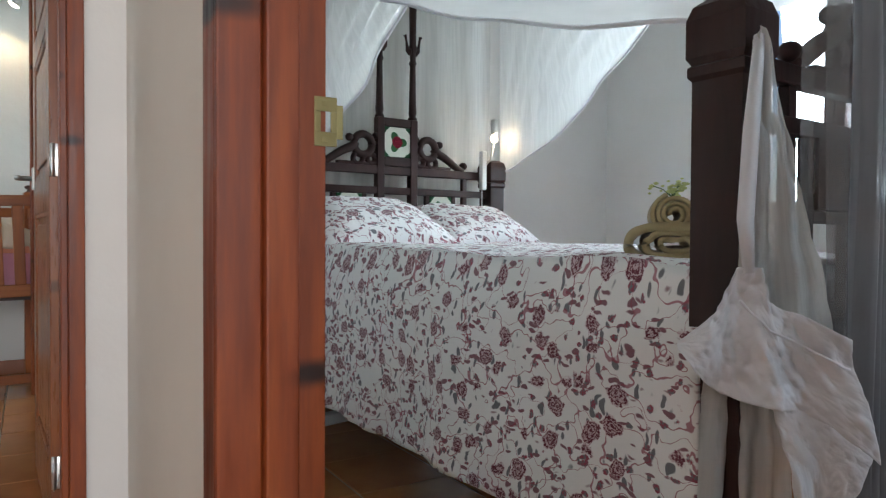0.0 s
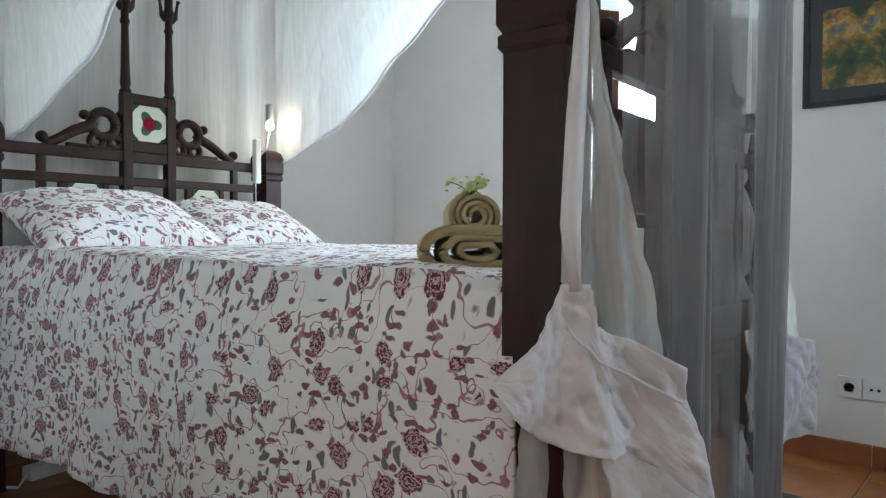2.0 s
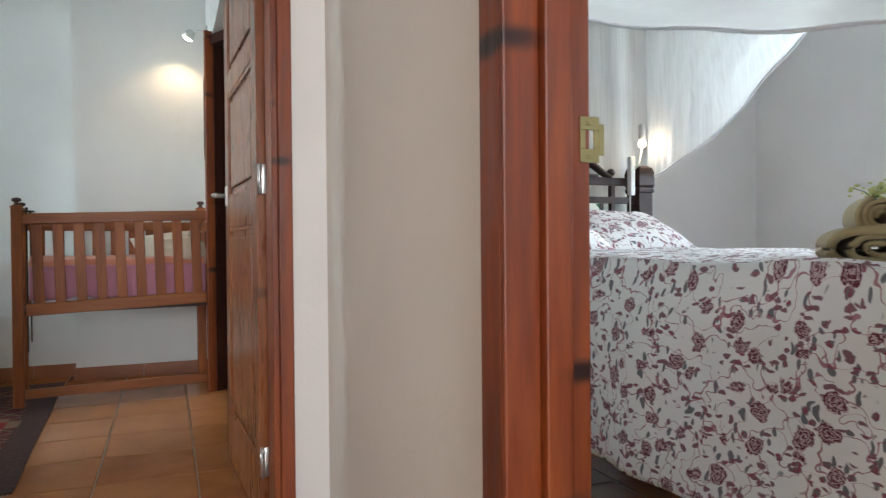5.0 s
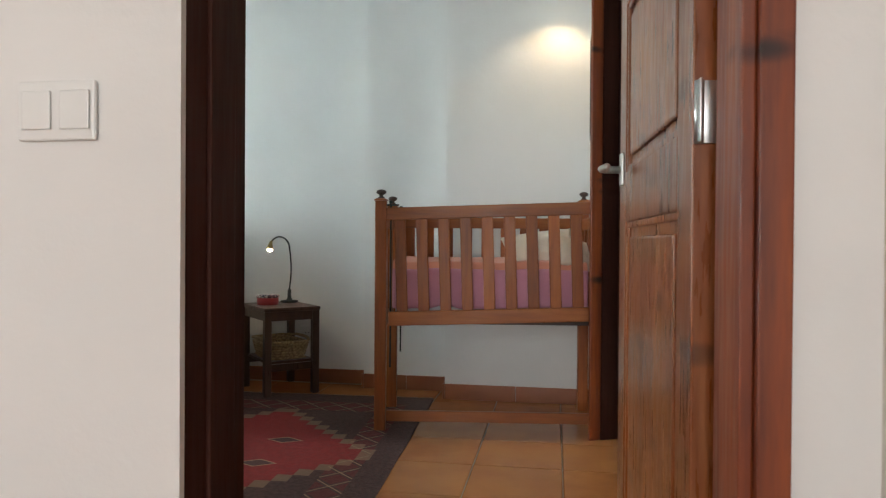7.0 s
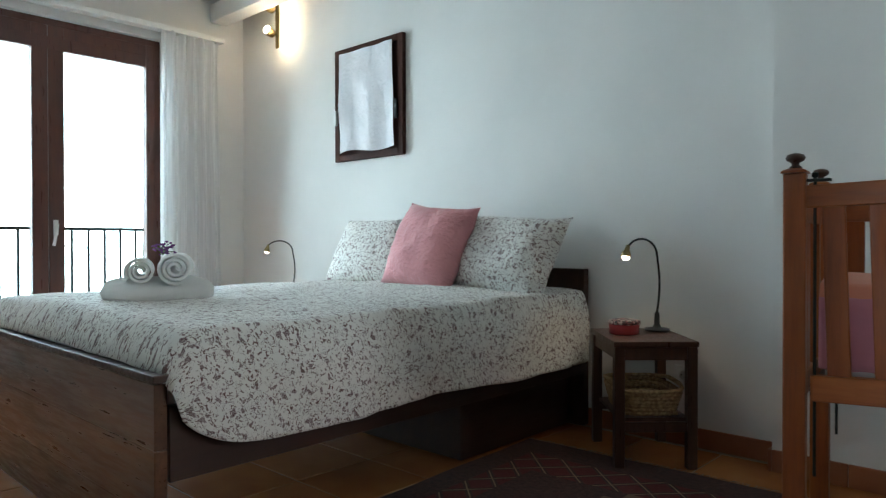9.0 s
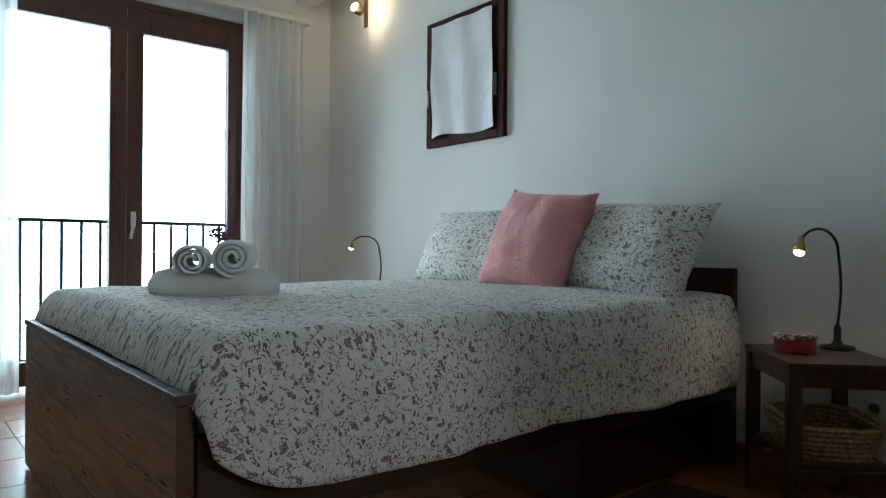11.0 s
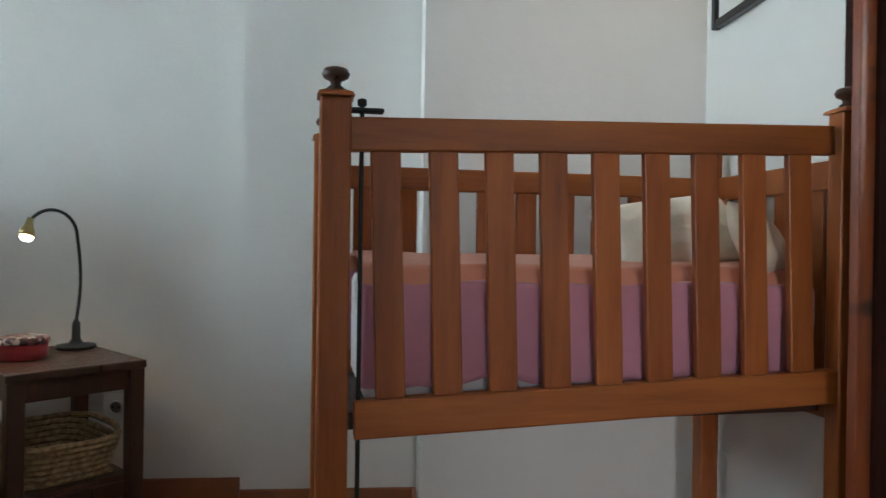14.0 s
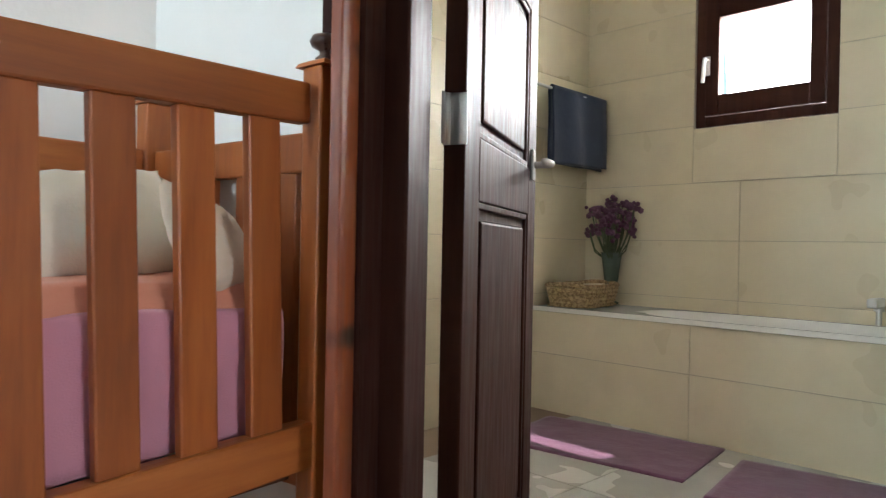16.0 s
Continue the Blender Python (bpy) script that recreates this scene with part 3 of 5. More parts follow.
part("lever", tube([(0.065, -0.02, 1.83), (0.065, -0.05, 1.83), (0.065, -0.056, 1.81), (0.06, -0.056, 1.71)], 0.010), M_WHITEPLASTIC, hc)

rl = empty("balcony_railing", pose(-5.45, 0, 0), "thin dark wrought iron balcony railing", "railing")
part("top_rail", box(-0.012, 2.7, 0.995, 0.012, 5.5, 1.02, 0.003), M_IRON, rl)
part("bottom_rail", box(-0.012, 2.7, 0.06, 0.012, 5.5, 0.075, 0.003), M_IRON, rl)
for k in range(23):
    part("baluster", lathe([(0.011, 0.07), (0.011, 0.5), (0.016, 0.51), (0.011, 0.52), (0.011, 1.0)], 8, at=(0, 2.75 + k * 0.122, 0)), M_IRON, rl)
part("post", box(-0.015, 2.68, -0.02, 0.015, 2.71, 0.97), M_IRON, rl)
part("post", box(-0.015, 5.5, -0.02, 0.015, 5.53, 0.97), M_IRON, rl)


def curtain(name, y0, y1, z0, z1, x, folds, label, seed, flare=0.0):
    c = empty(name, Matrix.Identity(4), label, "curtain", "curtains at the balcony door")
    def fn(u, v):
        z = z0 + (z1 - z0) * v
        w = 1 + flare * (1 - v)
        y = y0 + (y1 - y0) * (0.5 + (u - 0.5) * w)
        a = 0.03 + 0.012 * nz(u * 5 + seed, v * 1.5)
        return (x + a * math.sin(folds * 2 * math.pi * u + 1.2 * nz(u * 3, v * 2, seed)) + 0.012 * nz(u * 8, v * 3, seed), y + 0.012 * nz(u * 4, v * 3, seed + 5), z + (0.012 * math.cos(folds * 4 * math.pi * u) if v > 0.97 else 0))
    part("curtain_cloth", sheet(fn, 110, 30, 1.2, 2.4), M_CURTAIN, c, "", True)
    return c


curtain("curtain", 4.76, 5.2, 0.02, 2.42, -4.56, 6, "white cotton curtain gathered beside the balcony door", 3, 0.12)
curtain("curtain", 3.05, 3.46, 0.02, 2.42, -4.56, 6, "white cotton curtain drawn to the door's edge", 8, 0.1)
tagged(part("curtain_rail", box(-4.62, 2.95, 2.42, -4.54, 5.25, 2.46, 0.006), M_WHITEPLASTIC), "white curtain rail above the balcony door", "curtain rail")

sw = empty("light_switch", pose(-0.12, 2.177, 1.05), "white double light switch on the hall wall", "switch")
part("plate", box(-0.075, -0.008, -0.04, 0.04, 0, 0.04, 0.003), M_WHITEPLASTIC, sw)
for x in (-0.045, 0.012):
    part("rocker", box(x - 0.022, -0.012, -0.026, x + 0.022, -0.0085, 0.026, 0.002), M_WHITEPLASTIC, sw)

# ---- bed B: platform bed with sprig print ----
bb = empty("platform_bed", Matrix.Identity(4), "dark walnut bed with a plank footboard", "bed")
X0, X1, YF, YH = -3.17, -1.475, 3.31, 5.44
for k in range(3):
    part("footboard_plank", box(X0, YF, 0.012 + k * 0.174, X1, YF + 0.035, 0.012 + (k + 1) * 0.174 - 0.0015, 0.003), M_BEDB, bb, "brown plank with strong grain")
part("footboard_cap", box(X0 - 0.004, YF - 0.004, 0.535, X1 + 0.004, YF + 0.04, 0.556, 0.003), M_BEDB_DARK, bb)
part("headboard", box(X0 - 0.03, YH - 0.03, 0.01, X1 - 0.015, YH + 0.015, 0.768, 0.004), M_BEDB_DARK, bb)
for x in (X0, X1 - 0.03):
    part("side_rail", box(x, YF + 0.04, 0.27, x + 0.03, YH - 0.03, 0.47, 0.003), M_BEDB_DARK, bb)
part("bed_base", box(X0 + 0.03, YF + 0.04, 0.30, X1 - 0.03, YH - 0.03, 0.36), M_BEDB_DARK, bb)
part("drawer_panel", box(X0 + 0.45, YF + 1.3, 0.01, X1 - 0.10, YH - 0.04, 0.27, 0.003), M_BEDB_DARK, bb, "dark storage panel under the bed")
tagged(part("mattress", box(X0 + 0.035, YF + 0.05, 0.36, X1 - 0.035, YH - 0.04, 0.60, 0.03), M_COTTON), "white mattress under the printed cover", "mattress")


def duvet(name, fx, label, mat, nu, nv, su, sv, cat="duvet"):
    bm = sheet(fx, nu, nv, su, sv, 0.012)
    return tagged(part(name, bm, mat, None, "", True), label, cat)


def duvet_b(u, v):
    # u: across from the near hem over the top to the far hem; v: from the foot to the head
    W, D, top = 1.70, 0.30, 0.648
    L = W + 2 * D
    s = u * L
    y = 3.342 + (5.40 - 3.342) * v
    hemz = 0.335 + 0.025 * nz(v * 3.1, 0, 4) + (0.10 * math.exp(-v * 22))
    crown = 0.026 * math.sin(math.pi * min(max((s - D) / W, 0), 1)) ** 0.5
    foot = min(1.0, max(0.0, v / 0.035))
    z_top = top + crown + 0.012 * nz(s * 3, y * 3, 2) + 0.006 * nz(s * 9, y * 7, 1) - 0.11 * (1 - foot) ** 2
    if s < D or s > D + W:
        t = (D - s) / D if s < D else (s - D - W) / D
        sgn = 1 if s < D else -1
        xe = X1 if s < D else X0
        z = z_top - (z_top - hemz) * t
        out = 0.035 * math.sin(min(1, t * 2.2) * math.pi / 2) + t * (0.015 + 0.025 * nz(y * 4.5, t * 1.5, 7) + 0.015 * nz(y * 11, t, 3))
        return (xe + sgn * (out - 0.02), y + (0.05 * t * (0.5 - v)), z)
    x = X1 - (s - D) * (X1 - X0) / W
    return (x - 0.02 * math.cos(math.pi * (s - D) / W), y, z_top)


duvet("duvet", duvet_b, "white cotton duvet with small brown sprig print", M_SPRIG, 150, 130, 2.36, 2.05)


def pillow(name, at, rx, ry, rz, w, h, d, mat, label, seed, group="", cat="pillow"):
    bm = cushion(w, h, d, seed)
    ob = tagged(part(name, bm, mat, None, "", True), label, cat, group)
    ob.matrix_world = pose(*at, rx, ry, rz)
    return ob


pillow("pillow", (-2.78, 5.23, 0.835), 62, 0, 3, 0.72, 0.46, 0.24, M_SPRIG, "sprig printed pillow leaning on the headboard", 1, "pillows on the walnut bed")
pillow("pillow", (-1.83, 5.20, 0.825), 62, 3, -6, 0.70, 0.47, 0.24, M_SPRIG, "sprig printed pillow leaning on the headboard", 5, "pillows on the walnut bed")
pillow("cushion", (-2.21, 5.08, 0.875), 66, 5, -3, 0.52, 0.48, 0.22, M_PINK, "crinkled pink square cushion between the pillows", 9, cat="cushion")


def rolled_towel(name, m, length, radius, mat, label, turns=2.6, group=""):
    """A rolled towel lying along x: a spiral sheet with a soft outline."""
    def fn(u, v):
        a = u * turns * 2 * math.pi
        r = radius * (0.14 + 0.86 * u) * (1 + 0.03 * nz(a * 0.7, v * 4, radius * 90))
        return ((v - 0.5) * length + 0.006 * nz(a, v * 3), r * math.cos(a), r * math.sin(a) * 0.94 + radius * 0.94)
    ob = tagged(part(name, sheet(fn, int(turns * 26), 10, radius * 9, length, -radius * 0.22), mat, None, "", True), label, "towel", group)
    ob.matrix_world = m
    return ob


def folded_towel(name, m, w, d, h, mat, label, group=""):
    """A towel folded over twice: a long rounded loop with inner fold lines."""
    bm = bmesh.new()
    def loop(k, r):
        def fn(u, v):
            a = u * 2 * math.pi
            c, s = math.cos(a), math.sin(a)
            e = 0.55
            x = d / 2 * r * math.copysign(abs(c) ** e, c)
            z = h / 2 * r * math.copysign(abs(s) ** 0.8, s)
            return ((v - 0.5) * w + 0.006 * nz(a, v * 4, k), x + 0.008 * nz(v * 3, a, k), z + h / 2 + 0.006 * nz(v * 5, a, k + 4))
        return fn
    sheet(loop(1, 1.0), 40, 14, 0.5, w, -0.02, bm)
    sheet(loop(2, 0.62), 40, 14, 0.4, w, -0.016, bm)
    sheet(loop(3, 0.28), 30, 14, 0.2, w, -0.012, bm)
    ob = tagged(part(name, bm, mat, None, "", True), label, "towel", group)
    ob.matrix_world = m
    return ob


def towel_loaf(m, length, width, height, mat, label, group):
    """A bath towel folded into a soft loaf with rounded ends and an overlapping flap."""
    def fn(u, v):
        a = u * 2 * math.pi
        e = 2 * v - 1
        taper = max(0.02, 1 - abs(e) ** 5) ** 0.4
        c, s = math.cos(a), math.sin(a)
        flap = 0.010 if 0.06 < u < 0.30 else 0.0
        return (e * length / 2, (width / 2 * taper) * math.copysign(abs(c) ** 0.8, c) + 0.006 * nz(v * 6, a, 3), height / 2 + (height / 2 * taper) * math.copysign(abs(s) ** 0.8, s) + flap * taper + 0.006 * nz(v * 7, a * 2, 8))
    ob = tagged(part("rolled_bath_towel", sheet(fn, 48, 30, 0.5, length), mat, None, "", True), label, "towel", group)
    ob.matrix_world = m
    return ob


towel_loaf(pose(-2.32, 3.71, 0.664, 0, 0, 62), 0.40, 0.21, 0.095, M_TOWELW, "large rolled white bath towel on the duvet", "towels on the walnut bed")
rolled_towel("rolled_towel", pose(-2.34, 3.65, 0.749, 0, 0, -25), 0.22, 0.046, M_TOWELW, "rolled white towel on the folded towel", 2.6, "towels on the walnut bed")
rolled_towel("rolled_towel", pose(-2.29, 3.77, 0.751, 0, 0, -30), 0.24, 0.055, M_TOWELW, "rolled white towel on the folded towel", 2.8, "towels on the walnut bed")


def sprig(name, m, n, size, petal, stem, label, seed, spread=0.08):
    """A sprig of tiny blossoms on thin stems."""
    rnd = random.Random(seed)
    e = empty(name, m, label, "flowers")
    st, fl = bmesh.new(), bmesh.new()
    for k in range(n):
        a, r = rnd.uniform(0, 6.28), spread * rnd.uniform(0.2, 1.0)
        tip = Vector((r * math.cos(a) * 1.4, r * math.sin(a) * 0.6, rnd.uniform(0.01, spread * 0.75)))
        tube([(0, 0, 0.003), tip * 0.5 + Vector((0, 0, 0.008)), tip], 0.0012, 5, st)
        for j in range(5):
            p = tip + Vector([rnd.gauss(0, size * 0.8) for _ in range(3)])
            bmesh.ops.create_icosphere(fl, subdivisions=1, radius=size * rnd.uniform(0.4, 0.8), matrix=Matrix.Translation(p) @ Matrix.Diagonal((1, 1, 0.6, 1)))
    part("stem_bundle", st, stem, e)
    part("blossom_cluster", fl, petal, e)
    return e


M_STEM = material("green_stem", (0.10, 0.16, 0.05), 0.7)
M_VIOLET = material("violet_petal", (0.13, 0.025, 0.16), 0.7)
M_LIME = material("yellow_green_petal", (0.50, 0.52, 0.20), 0.7)
sprig("flower_sprig", pose(-2.31, 3.72, 0.849), 15, 0.009, M_VIOLET, M_STEM, "small violet flowers on the rolled towels", 4, 0.055)


# ---- nightstand, lamp and small things ----
def nightstand(m):
    e = empty("nightstand", m, "small dark wooden nightstand with open shelf", "nightstand", "nightstands beside the walnut bed")
    w, d, h = 0.335, 0.43, 0.506
    part("top", box(-w / 2, -d / 2, h - 0.022, w / 2, d / 2, h, 0.004), M_STAND, e)
    for sx in (-1, 1):
        for sy in (-1, 1):
            x, y = sx * (w / 2 - 0.024), sy * (d / 2 - 0.024)
            part("leg", box(x - 0.02, y - 0.02, 0, x + 0.02, y + 0.02, h - 0.022, 0.003), M_STAND, e)
    for sy in (-1, 1):
        y = sy * (d / 2 - 0.022)
        part("apron", box(-w / 2 + 0.044, y - 0.009, h - 0.075, w / 2 - 0.044, y + 0.009, h - 0.023, 0.002), M_STAND, e)
        part("rail", box(-w / 2 + 0.044, y - 0.009, 0.145, w / 2 - 0.044, y + 0.009, 0.185, 0.002), M_STAND, e)
    for sx in (-1, 1):
        x = sx * (w / 2 - 0.022)
        part("apron", box(x - 0.009, -d / 2 + 0.044, h - 0.075, x + 0.009, d / 2 - 0.044, h - 0.023, 0.002), M_STAND, e)
    part("shelf", box(-w / 2 + 0.03, -d / 2 + 0.03, 0.185, w / 2 - 0.03, d / 2 - 0.03, 0.20, 0.002), M_STAND, e)
    return e


NS = pose(-1.10, 5.225, 0, 0, 0, 43)
ns = nightstand(NS)
copy_thing(ns, pose(-3.74, 5.22, 0, 0, 0, 0))


def goose_lamp(m, name="reading_lamp"):
    """A gooseneck lamp with a round base; its head points along local -x."""
    e = empty(name, m, "black gooseneck reading lamp with a small lit bulb", "lamp", "gooseneck lamps")
    part("base", lathe([(0.05, 0), (0.055, 0.004), (0.053, 0.012), (0.02, 0.016), (0.012, 0.03), (0.011, 0.075), (0.006, 0.085)], 28), M_BLACK, e, "", True)
    pts = []
    for k in range(25):
        t = k / 24
        if t < 0.5:
            pts.append((0.018 * math.sin(t * 2 * math.pi), 0, 0.08 + t * 2 * 0.25))
        else:
            a = (t - 0.5) * 2 * math.radians(146)
            pts.append((-0.11 + 0.11 * math.cos(a), 0, 0.33 + 0.075 * math.sin(a)))
    part("gooseneck", tube(pts, 0.0048, 8), M_BLACK, e, "", True)
    end = Vector(pts[-1])
    hd = lathe([(0.008, 0), (0.011, -0.02), (0.018, -0.035), (0.021, -0.05), (0.019, -0.05)], 18)
    bmesh.ops.transform(hd, matrix=Matrix.Translation(end + Vector((0, 0, 0.006))) @ Matrix.Rotation(radians(18), 4, "Y"), verts=hd.verts)
    part("lamp_head", hd, M_BRASS, e, "small metal lamp head", True)
    bl = lathe([(0.004, 0.004), (0.016, 0.0), (0.017, -0.005), (0.012, -0.011), (0.003, -0.014)], 16)
    bmesh.ops.transform(bl, matrix=Matrix.Translation(end + Vector((-0.014, 0, -0.043))) @ Matrix.Rotation(radians(18), 4, "Y"), verts=bl.verts)
    part("bulb", bl, M_BULB, e, "small glowing bulb", True)
    return e


gl = goose_lamp(pose(-1.105, 5.385, 0.506, 0, 0, 80) @ Matrix.Scale(1.0, 4))
copy_thing(gl, pose(-3.78, 5.33, 0.506, 0, 0, 22))
spot_lamp("bulb_light", (-1.15, 5.15, 0.80), (-1.16, 5.14, 0.4), 1.3, WARM, 130)
spot_lamp("bulb_light", (-4.0, 5.24, 0.80), (-4.0, 5.24, 0.4), 1.3, WARM, 130)

M_CORALBOX = cloth("coral_felt", (0.42, 0.035, 0.04), 0.8, 400, 0.3)
M_MOSAIC = material("bead_mosaic", (0.2, 0.1, 0.1), 0.35)
nm = N(M_MOSAIC)
vm = nm.node("ShaderNodeTexVoronoi", 1, Vector=nm.coord(), Scale=90.0)
nm.color(nm.ramp(nm.node("ShaderNodeSeparateColor", 0, Color=vm), (0.2, (0.02, 0.02, 0.025)), (0.5, (0.16, 0.02, 0.03)), (0.8, (0.5, 0.42, 0.38))))
tin = empty("trinket_box", pose(-1.165, 5.20, 0.506), "round coral box with a dark beaded lid", "box")
part("body", lathe([(0.056, 0), (0.062, 0.003), (0.063, 0.04), (0.06, 0.043)], 32), M_CORALBOX, tin, "", True)
part("lid", lathe([(0.066, 0.043), (0.068, 0.046), (0.067, 0.058), (0.05, 0.062), (0.03, 0.06)], 32), M_MOSAIC, tin, "dark mosaic beaded lid", True)


def woven_basket(m, w, d, h, label, flare=0.82, rows=7):
    """A coiled basket: stacked rounded rectangular coils that widen upwards."""
    e = empty("basket", m, label, "basket")
    for k in range(rows):
        bm = bmesh.new()
        s = flare + (1 - flare) * k / (rows - 1)
        r = h / rows / 2 * 1.15
        pts = []
        for j in range(49):
            a = 2 * math.pi * j / 48
            c, sn = math.cos(a), math.sin(a)
            pts.append((w / 2 * s * math.copysign(abs(c) ** 0.5, c), d / 2 * s * math.copysign(abs(sn) ** 0.5, sn), r + k * h / rows + 0.002 * nz(j * 0.6, k * 3.1) + (0.012 * (abs(c) ** 6) if k == rows - 1 else 0)))
        tube(pts, r, 6, bm)
        part("coil", bm, M_WICKER, e)
    bm = bmesh.new()
    add_box(bm, -w / 2 * flare * 0.95, -d / 2 * flare * 0.95, 0.002, w / 2 * flare * 0.95, d / 2 * flare * 0.95, 0.012)
    part("base", bm, M_WICKER, e)
    return e


M_WICKER = material("woven_straw", (0.40, 0.28, 0.14), 0.75)
nw = N(M_WICKER)
vw = nw.coord()
nw.color(nw.mix(nw.smooth(nw.noise(vw, 70, 3), 0.35, 0.65), (0.46, 0.33, 0.17), (0.22, 0.14, 0.065)))
nw.bump(nw.noise(vw, 160, 2), 0.5, 0.004)
woven_basket(NS @ pose(0, -0.01, 0.20), 0.27, 0.36, 0.11, "shallow woven straw basket on the nightstand shelf")


def socket(m, label, double=False):
    e = empty("wall_socket", m, label, "socket")
    for k in range(2 if double else 1):
        x = k * 0.085
        part("plate", box(x - 0.041, -0.009, -0.041, x + 0.041, 0, 0.041, 0.003), M_WHITEPLASTIC, e)
        if k == 0:
            bm = lathe([(0.021, 0.0), (0.021, 0.006), (0.018, 0.006), (0.018, 0.001)], 24)
            bmesh.ops.transform(bm, matrix=Matrix.Translation((x, -0.008, 0)) @ Matrix.Rotation(radians(90), 4, "X"), verts=bm.verts)
            part("outlet", bm, M_WHITEPLASTIC, e)
            for dx in (-0.0095, 0.0095):
                part("pin_hole", box(x + dx - 0.0025, -0.0105, -0.0025, x + dx + 0.0025, -0.0085, 0.0025), M_BLACK, e)
        else:
            for dx in (-0.012, 0.012):
                part("jack", box(x + dx - 0.005, -0.011, -0.005, x + dx + 0.005, -0.009, 0.005, 0.001), M_BLACK, e)
    return e


socket(pose(-1.02, 5.478, 0.31), "white wall socket behind the nightstand")
socket(pose(0.718, 5.06, 0.24, 0, 0, 90), "white wall socket under the cot")


# ---- small curtained window and spot lamp on the north wall ----
nwin = empty("small_window", pose(-3.452, 5.478, 0.007), "small dark framed window covered by a white cloth", "window")
part("frame", boxes([(0, -0.03, 1.435, 0.045, 0, 2.185), (0.62, -0.03, 1.435, 0.665, 0, 2.185), (0.045, -0.03, 1.435, 0.62, 0, 1.48), (0.045, -0.03, 2.14, 0.62, 0, 2.185)], 0.004), M_DARKDOOR, nwin)
part("shutter", box(0.045, -0.012, 1.48, 0.62, -0.004, 2.14), M_DARKDOOR, nwin)
def cloth_fn(u, v):
    x = 0.065 + 0.52 * u + 0.03 * u * (v - 1) * -0.6
    z = 1.49 + 0.66 * v - 0.02 * (u - 0.5) ** 2 * (1 - v) + 0.012 * math.sin(u * 7) * (1 - v)
    return (x, -0.04 - 0.012 * math.sin(u * 13 + v * 2) * (1 - 0.6 * v) - 0.012 * nz(u * 4, v * 3, 2), z)
part("cloth", sheet(cloth_fn, 50, 40, 0.6, 0.7), M_COTTON, nwin, "white cloth hung over the pane", True)
part("latch", box(0.60, -0.045, 1.66, 0.625, -0.03, 1.78, 0.003), M_BLACK, nwin)
part("latch", box(0.005, -0.045, 1.68, 0.03, -0.03, 1.78, 0.003), M_WHITEPLASTIC, nwin)


def wall_spot(m, label, lit=True):
    e = empty("wall_spotlight", m, label, "lamp")
    part("bar", box(-0.02, -0.012, -0.16, 0.02, 0, 0.16, 0.004), M_BRASS, e)
    for z in (-0.07, 0.11):
        h = lathe([(0.012, 0), (0.03, 0.01), (0.036, 0.05), (0.036, 0.075), (0.03, 0.075)], 20)
        mm = Matrix.Translation((0.012, -0.045, z)) @ Matrix.Rotation(radians(35), 4, "Y") @ Matrix.Rotation(radians(70), 4, "X")
        bmesh.ops.transform(h, matrix=mm, verts=h.verts)
        sh = part("spot_head", h, M_BRASS, e, "round brass spot head", True)
        b = lathe([(0.03, 0.066), (0.032, 0.076), (0.024, 0.086), (0.008, 0.09)], 18)
        bmesh.ops.transform(b, matrix=mm, verts=b.verts)
        part("bulb", b, M_BULB, sh, "glowing bulb", True)
    return e


wall_spot(pose(-4.17, 5.478, 2.52), "lit brass double spotlight near the corner")
point_lamp("spot_light", (-4.04, 5.36, 2.40), 3.0, WARM)
point_lamp("spot_light", (-4.06, 5.36, 2.60), 2.2, WARM)


